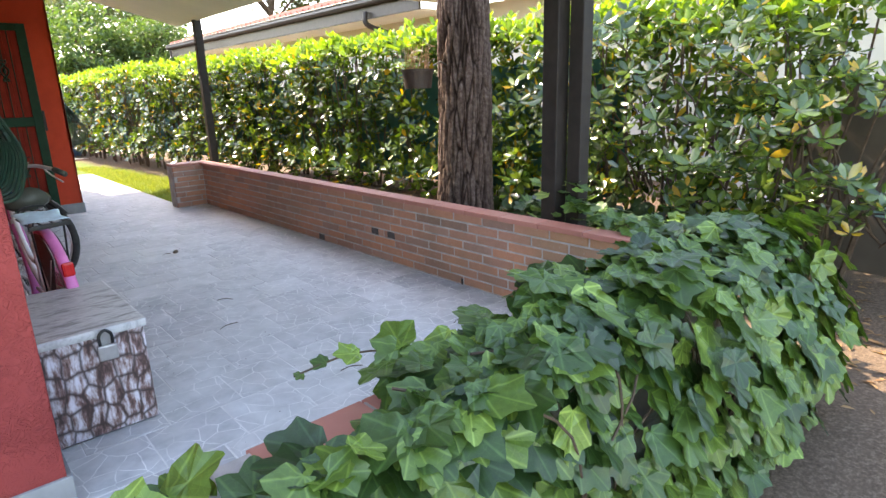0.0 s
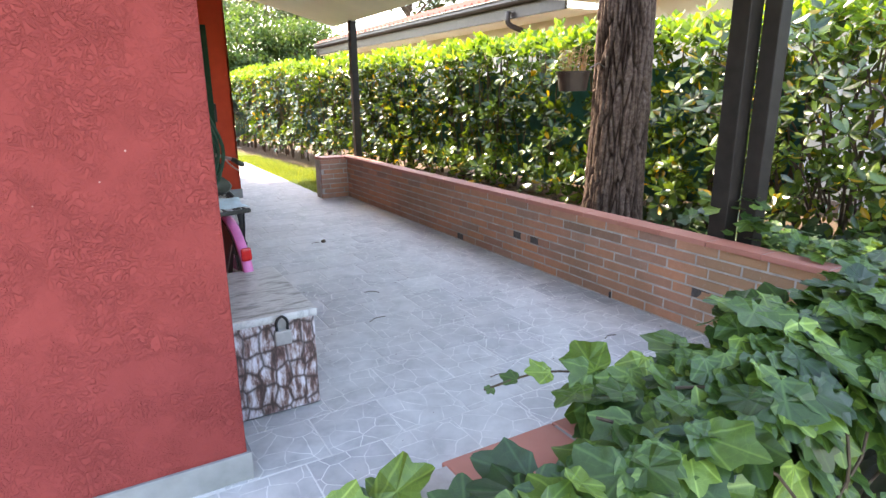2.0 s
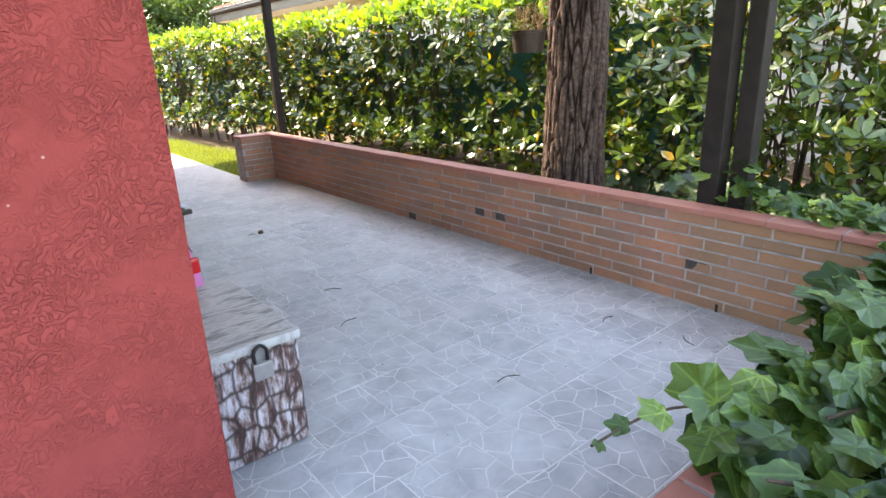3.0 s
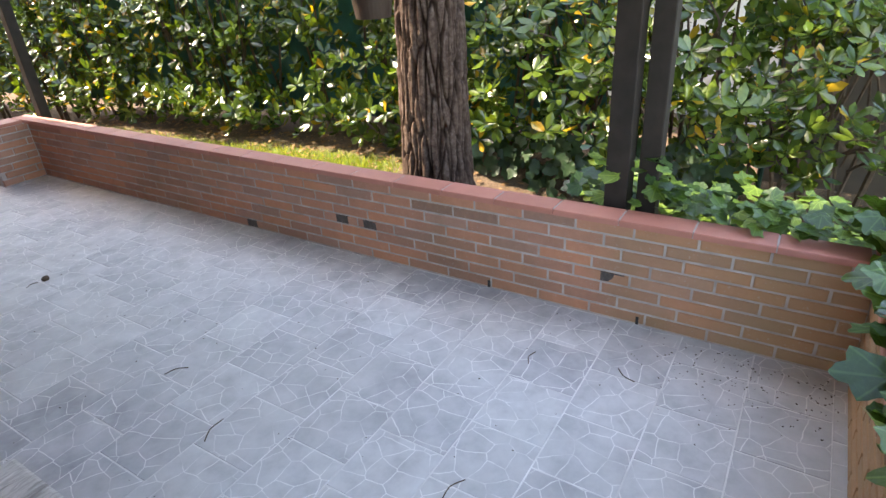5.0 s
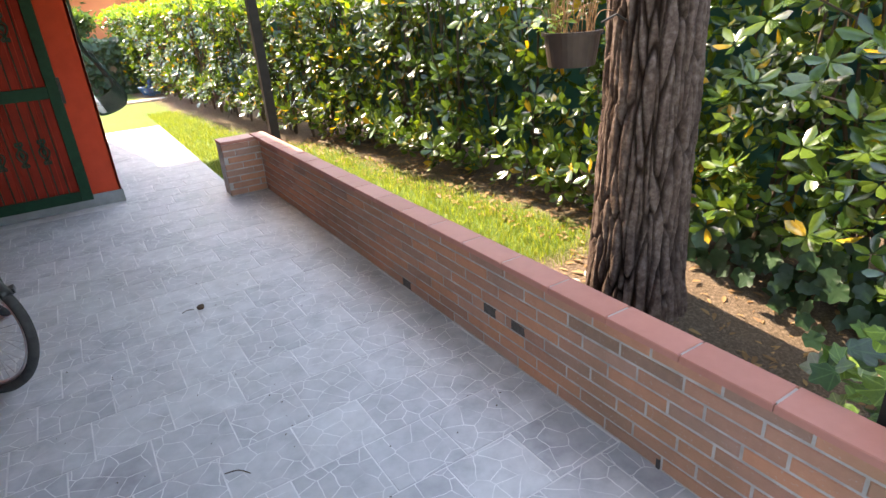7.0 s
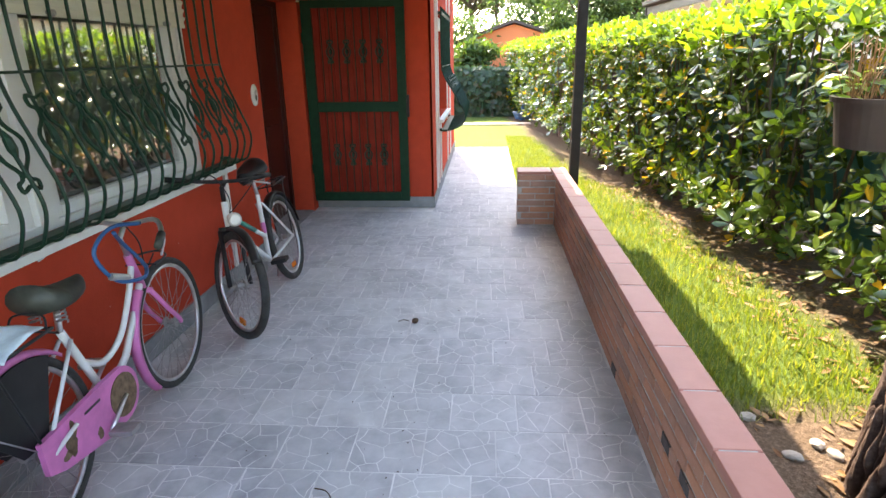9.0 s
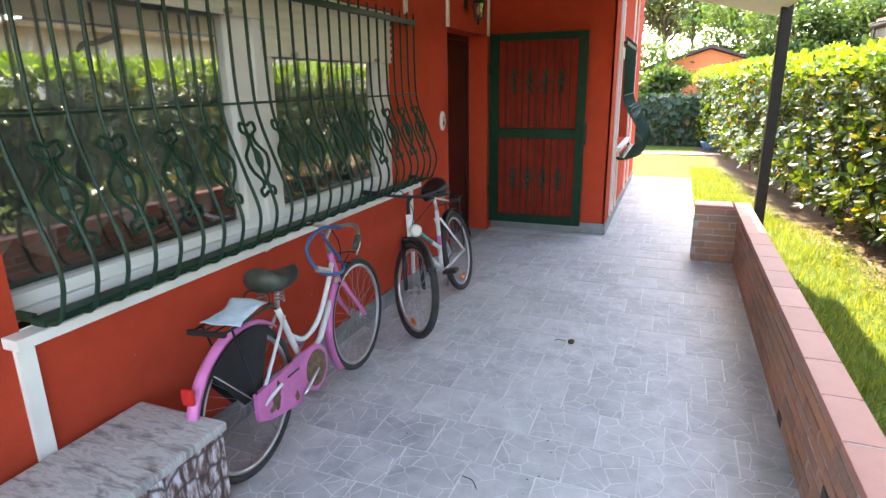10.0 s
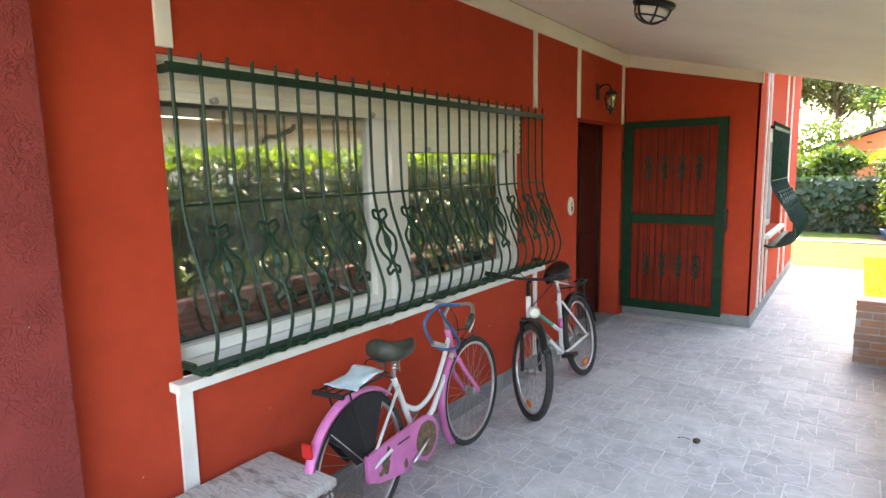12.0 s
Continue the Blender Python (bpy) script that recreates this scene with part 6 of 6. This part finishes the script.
build_dark_hedge()
tagged(part("garden_path", B(0.6, 3.1, 16.6, 16.95, -0.1, -0.015), STONE), "pale paved path crossing the far lawn", "path", kind="structure")
hose = thing("hose_reel", (2.95, 17.6, -0.03), "coiled blue garden hose lying on the lawn", "hose")
part("coil", T([(0.16 * math.cos(a) * (1 + 0.02 * a), 0.16 * math.sin(a) * (1 + 0.02 * a), 0.03 + 0.006 * a) for a in [k * 0.35 for k in range(90)]], 0.02, 6), BLUE, hose)
part("reel", T([(0, 0, 0), (0, 0, 0.45)], 0.07, 10), BLUE, hose)


def build_tree(x, y, h, spread, mat, seed, label, kinds="tree", trunk_h=0.35, leaf=0.16, n=2600, flat=0.6, trunk_r=0.12):
    t = thing("tree", (x, y, -0.1), label, "tree")
    rng = np.random.default_rng(seed)
    r2 = random.Random(seed)
    tr = bmesh.new()
    tube(tr, spline([(0, 0, 0), (0.1, 0.05, h * 0.3), (-0.05, 0.1, h * 0.6), (0.05, 0, h * 0.85)], 4), [trunk_r * (1 - 0.06 * k) for k in range(13)], 8)
    pos = []
    for i in range(16):
        a = r2.uniform(0, 6.28)
        rr = spread * r2.uniform(0.35, 0.95)
        z = h * (trunk_h + (1 - trunk_h) * r2.random())
        c = (rr * math.cos(a), rr * math.sin(a), z)
        tube(tr, spline([(0, 0, z * 0.75), (c[0] * 0.5, c[1] * 0.5, z * 0.92), c], 3), [trunk_r * 0.4, trunk_r * 0.36, trunk_r * 0.32, trunk_r * 0.28, trunk_r * 0.24, trunk_r * 0.2, trunk_r * 0.14], 5)
        m = n // 16
        s = spread * r2.uniform(0.28, 0.48)
        pos.append(np.array(c) + rng.normal(0, 1, (m, 3)) * np.array([s, s, s * flat]) * 0.6)
    part("trunk", tr, STEM, t)
    pos = np.concatenate(pos)
    nr = rng.normal(0, 1, pos.shape) + np.array([0, 0, 0.6])
    scatter("crown", LEAF_V, LEAF_F, pos, nr, rng.uniform(leaf * 0.7, leaf * 1.4, len(pos)), rng.uniform(0, 6.28, len(pos)), mat, t)
    return t


for k, (x, y, h, s) in enumerate(((0.2, 24.5, 2.6, 1.5), (5.4, 25.5, 3.8, 1.6), (7.6, 26.5, 4.2, 1.7), (-1.6, 25.5, 2.8, 1.7), (4.9, 28.5, 4.8, 2.0), (6.8, 27.5, 4.8, 2.0), (-3.6, 24.0, 2.7, 1.7), (1.2, 21.5, 2.0, 0.9))):
    build_tree(x, y, h, s, TREELEAF, 30 + k, "leafy green garden tree beyond the lawn", leaf=0.19, n=9000, trunk_h=0.1)
for k, (x, y, h, s) in enumerate(((1.0, 44.0, 8.0, 3.4), (5.5, 47.0, 8.6, 3.6), (-4.0, 46.0, 8.2, 3.5), (10.5, 42.0, 8.5, 3.6), (15.0, 30.0, 9.5, 3.5), (14.0, 18.0, 9.5, 3.2))):
    build_tree(x, y, h, s, PINELEAF, 60 + k, "tall hazy umbrella pine in the distance", leaf=0.34, n=6000, trunk_h=0.62, flat=0.35, trunk_r=0.22)
build_tree(2.6, 38.0, 7.5, 0.7, TREELEAF, 91, "tall narrow ivy-clad tree trunk in the distance", leaf=0.2, n=2600, trunk_h=0.1, flat=1.6)


# ---- grass, stones and litter ----
def build_grass():
    rng = np.random.default_rng(9)
    n = 26000
    y = 4.5 + (14.5 - 4.5) * rng.random(n) ** 1.5
    lo, hi = np.where(y < 8.1, 2.79, 2.42), 4.72 - 0.098 * y - 0.30
    x = lo + (hi - lo) * rng.random(n)
    keep = rng.random(n) < np.clip((hi - x) / 0.25, 0.03, 1) * np.clip((y - 4.5) / 0.3, 0.05, 1)
    x, y = x[keep], y[keep]
    z = np.array([ground_height(a, b) for a, b in zip(x, y)]) - 0.004
    m = len(x)
    blade_v = [(0, -0.06, 0), (0, 0.06, 0), (0.12, 0.04, 0.55), (0.12, -0.04, 0.55), (0.35, 0, 1.0)]
    blade_f = [(0, 1, 2, 3), (3, 2, 4)]
    nr = np.stack([rng.normal(0, 0.22, m), rng.normal(0, 0.22, m), np.ones(m)], 1)
    ob = scatter("grass", blade_v, blade_f, np.stack([x, y, z], 1), nr, rng.uniform(0.03, 0.065, m), rng.uniform(0, 6.28, m), GRASS)
    return tagged(ob, "bright green mown lawn grass", "grass", kind="stuff")


build_grass()


def build_litter():
    rng = np.random.default_rng(15)
    n = 2600
    y = rng.uniform(0.3, 9.5, n)
    x = 4.72 - 0.098 * y - rng.uniform(-0.3, 0.85, n) * np.where(y < 4.6, 1.9, 0.75)
    keep = x > 2.95
    x, y = x[keep], y[keep]
    z = np.array([ground_height(a, b) for a, b in zip(x, y)]) + 0.006
    m = len(x)
    ob = scatter("dry_leaves", LEAF_V, LEAF_F, np.stack([x, y, z], 1), np.stack([rng.normal(0, 0.25, m), rng.normal(0, 0.25, m), np.ones(m)], 1), rng.uniform(0.03, 0.085, m), rng.uniform(0, 6.28, m), DRYLEAF)
    tagged(ob, "dry brown leaves lying on the soil", "dry leaves", kind="stuff")
    # stones edging the lawn
    rr = random.Random(2)
    for i in range(9):
        rr_size = rr.uniform(0.022, 0.055)
        bm = bmesh.new()
        bmesh.ops.create_icosphere(bm, subdivisions=2, radius=1)
        for v in bm.verts:
            v.co *= 1 + 0.25 * noise.noise(v.co * 1.3 + Vector((i * 5, 0, 0)))
            v.co = Vector((v.co.x * rr_size, v.co.y * rr_size * 0.72, v.co.z * rr_size * 0.5))
        ob = part("edging_stone", bm, STONE)
        x, y = 2.93 + i * 0.085 + rr.uniform(-0.03, 0.03), 4.60 + rr.uniform(-0.14, 0.10) - 0.05 * i
        ob.matrix_world = pose(x, y, ground_height(x, y) + 0.004, rr.uniform(-10, 10), rr.uniform(-10, 10), rr.uniform(-90, 90))
        tagged(ob, "small pale stone edging the lawn", "stone", group="edging stones")
    # twigs and crumbs on the floor
    for i, (x, y, l, a) in enumerate(((2.28, 2.40, 0.10, 60), (1.445, 2.732, 0.11, -10), (1.235, 3.69, 0.12, 20), (1.40, 4.15, 0.10, -30), (2.21, 2.79, 0.09, 10), (1.50, 5.66, 0.07, 15))):
        tw = part("twig", T(spline([(-l / 2, 0, 0.003), (0, 0.012, 0.005), (l / 2, -0.008, 0.003)], 3), 0.0022, 5), STEM)
        tw.matrix_world = pose(x, y, 0.0, 0, 0, a)
        tagged(tw, "dry pine twig on the tiles", "twig", group="twigs on the floor")
    cone = bmesh.new()
    bmesh.ops.create_icosphere(cone, subdivisions=2, radius=0.022)
    for v in cone.verts:
        v.co.z = max(v.co.z, -0.012) * 0.8
        v.co *= 1 + 0.3 * noise.noise(v.co * 90)
    c = part("pine_cone_scale", cone, STEM)
    c.location = (1.575, 5.65, 0.011)
    tagged(c, "small dark pine cone scrap on the tiles", "pine cone")
    n = 170
    x = np.clip(2.62 - np.abs(rng.normal(0, 0.22, n)), 1.6, 2.64)
    y = 1.66 + np.abs(rng.normal(0, 0.42, n))
    m2 = 160
    x = np.concatenate([x, rng.uniform(0.5, 2.62, m2)])
    y = np.concatenate([y, rng.uniform(1.7, 7.7, m2)])
    pos = np.stack([x, y, np.full(len(x), 0.003)], 1)
    ob = scatter("floor_crumbs", [(-0.5, -0.3, 0), (0.5, -0.25, 0), (0.45, 0.3, 0), (-0.4, 0.3, 0), (0, 0, 0.4)], [(0, 1, 4), (1, 2, 4), (2, 3, 4), (3, 0, 4), (3, 2, 1, 0)], pos, np.tile((0, 0, 1.0), (len(x), 1)) + rng.normal(0, 0.02, (len(x), 3)), rng.uniform(0.003, 0.009, len(x)), rng.uniform(0, 6.28, len(x)), STEM)
    tagged(ob, "dark crumbs of dry plant litter on the tiles", "debris", kind="stuff")


build_litter()


# ---- pieces: bricks, coping tiles, floor tiles ----
def piece_mesh(name, w, d, h, mat, b=0.003, seed=0):
    """A block w x d x h with softened upper edges, its back open face kept plain."""
    rng = random.Random(seed)
    bm = bmesh.new()
    lo = [bm.verts.new((x * w / 2, y * d / 2, 0)) for x, y in ((-1, -1), (1, -1), (1, 1), (-1, 1))]
    md = [bm.verts.new((x * w / 2, y * d / 2, h - b)) for x, y in ((-1, -1), (1, -1), (1, 1), (-1, 1))]
    hi = [bm.verts.new((x * (w / 2 - b) + rng.uniform(-b, b) * 0.5, y * (d / 2 - b) + rng.uniform(-b, b) * 0.5, h + rng.uniform(-b, b) * 0.1)) for x, y in ((-1, -1), (1, -1), (1, 1), (-1, 1))]
    for a, c in ((lo, md), (md, hi)):
        for i in range(4):
            bm.faces.new((a[i], a[(i + 1) % 4], c[(i + 1) % 4], c[i]))
    bm.faces.new(hi)
    bm.faces.new(lo[::-1])
    bmesh.ops.recalc_face_normals(bm, faces=bm.faces)
    me = bpy.data.meshes.new(name)
    bm.to_mesh(me)
    bm.free()
    me.materials.append(mat)
    return me


def lay_bricks():
    rng = random.Random(6)
    L, Hc = 0.2655, 0.0615
    full = [piece_mesh("brick", L - 0.011, 0.0505, 0.024, BRICK, 0.004, k) for k in range(5)]
    cut = {}

    def put(parent, width, m):
        if width > L - 0.02:
            me = rng.choice(full)
        else:
            key = round(width, 2)
            if key not in cut:
                cut[key] = piece_mesh("brick", key - 0.011, 0.0505, 0.024, BRICK, 0.004, 9)
            me = cut[key]
        ob = new("brick", me)
        ob.parent = parent
        ob.matrix_basis = m

    east, endw, pier = (bpy.data.objects[n] for n in ("wall_east", "wall_end", "wall_pier"))

    def course(parent, a, b, z, shift, place):
        s = a - shift
        while s < b - 0.03:
            lo, hi = max(s, a), min(s + L, b)
            if hi - lo > 0.04:
                put(parent, hi - lo, place((lo + hi) / 2, z))
            s += L
    for k in range(8):
        z = 0.034 + Hc * k
        sh = (0.0, 0.132, 0.05, 0.18)[k % 4]
        jit = lambda: rng.uniform(-0.0015, 0.0015)
        # face towards the porch: brick's long side along y, its top outwards
        course(east, YE, 7.84, z, sh, lambda c, zz: Matrix(((0, 0, -1, XB + 0.020 + jit()), (-1, 0, 0, c), (0, 1, 0, zz), (0, 0, 0, 1))))
        course(endw, 0.30, XB, z, 0.09 + sh, lambda c, zz: Matrix(((1, 0, 0, c), (0, 0, 1, YE - 0.020), (0, 1, 0, zz), (0, 0, 0, 1))))
        course(pier, 2.312, XB, z, 0.1 + sh, lambda c, zz: Matrix(((1, 0, 0, c), (0, 0, -1, 7.86), (0, 1, 0, zz), (0, 0, 0, 1))))
    dark = new("brick", piece_mesh("dark_brick", 0.115, 0.0505, 0.024, SOOT, 0.004, 3))
    dark.parent = east
    dark.matrix_basis = Matrix(((0, 0, -1, XB + 0.0185), (-1, 0, 0, 2.59), (0, 1, 0, 0.034 + Hc * 3), (0, 0, 0, 1)))

    for y, zc in ((4.22, 0.034 + Hc * 3), (4.01, 0.034 + Hc * 3), (5.06, 0.034)):
        ob = new("brick", piece_mesh("dark_brick", 0.10, 0.0505, 0.024, SOOT, 0.004, 5))
        ob.parent = east
        ob.matrix_basis = Matrix(((0, 0, -1, XB + 0.0185), (-1, 0, 0, y), (0, 1, 0, zc), (0, 0, 0, 1)))
    # black blocks stand for the shade inside the slots; no holes are cut
    for y in (2.46, 3.235):
        part("weep_hole", B(XB - 0.0055, XB + 0.010, y - 0.007, y + 0.007, 0.004, 0.046), BLACK, east, "weep slot at the foot of the wall, its inner dark a black block")


lay_bricks()


def lay_coping():
    base = thing("coping", (0, 0, 0), "terracotta coping tiles along the low wall", "coping", kind="structure")
    L = 0.304
    me = piece_mesh("coping_tile", 0.135, L - 0.005, 0.028, TERRACOTTA, 0.004, 1)
    me2 = piece_mesh("coping_tile", L - 0.005, 0.135, 0.028, TERRACOTTA, 0.004, 2)
    part("bed", box(box(bmesh.new(), XB - 0.012, XB + 0.092, 1.54, 8.05, 0.4905, 0.5205), 0.30, XB - 0.014, 1.54, YE + 0.012, 0.4905, 0.5205), MORTAR, base)
    y = 1.665
    k = 0
    while y + L < 8.12:
        ob = new("coping_tile", me)
        ob.parent = base
        ob.matrix_basis = pose(XB + 0.040, y + L / 2, 0.495, 0, 0, 0)
        y += L
    x = XB - 0.03
    while x - L > 0.22:
        ob = new("coping_tile", me2)
        ob.parent = base
        ob.matrix_basis = pose(x - L / 2, 1.590, 0.495)
        x -= L
    ob = new("coping_tile", me)
    ob.parent = base
    ob.matrix_basis = pose(XB + 0.040, 1.507, 0.495)
    ob = new("coping_tile", piece_mesh("coping_tile", 0.315, 0.225, 0.028, TERRACOTTA, 0.004, 4))
    ob.parent = base
    ob.matrix_basis = pose(2.468, 7.945, 0.495)


lay_coping()


def lay_tiles():
    px, py, g = 0.302, 0.2895, 0.006
    full = piece_mesh("tile", px - g, py - g, 0.006, TILE, 0.0015, 1)
    cut = {}
    rest = []
    n = 0
    k0 = -11
    for k in range(k0, 30):
        ylo = 4.57 + py * k
        yhi = ylo + py
        xmin, xmax = (XW if yhi < 8.6 else XC), (XB + 0.004 if yhi < 8.06 else 2.40)
        if yhi < 2.66:
            xmin = -1.15 if ylo > 1.5 else 0.42
        if yhi > 12.86 or ylo < 1.3:
            continue
        lo_y = max(ylo, 1.5)
        off = (1.852 + 0.1 * k) % px
        c = -5 * px + off - px
        while c < xmax:
            a, b = max(c, xmin), min(c + px, xmax)
            if b - a > 0.02:
                w, d = round(b - a, 2), round(yhi - lo_y, 2)
                if b - a > px - 0.001 and yhi - lo_y > py - 0.001:
                    me = full
                else:
                    if (w, d) not in cut:
                        cut[(w, d)] = piece_mesh("tile", w - g, d - g, 0.006, TILE, 0.0015, 2)
                    me = cut[(w, d)]
                ob = new("tile", me)
                ob.parent = floor
                ob.matrix_basis = pose((a + b) / 2, (lo_y + yhi) / 2, -0.006 + random.uniform(-0.0004, 0.0004))
                n += 1
            c += px
    return n


lay_tiles()
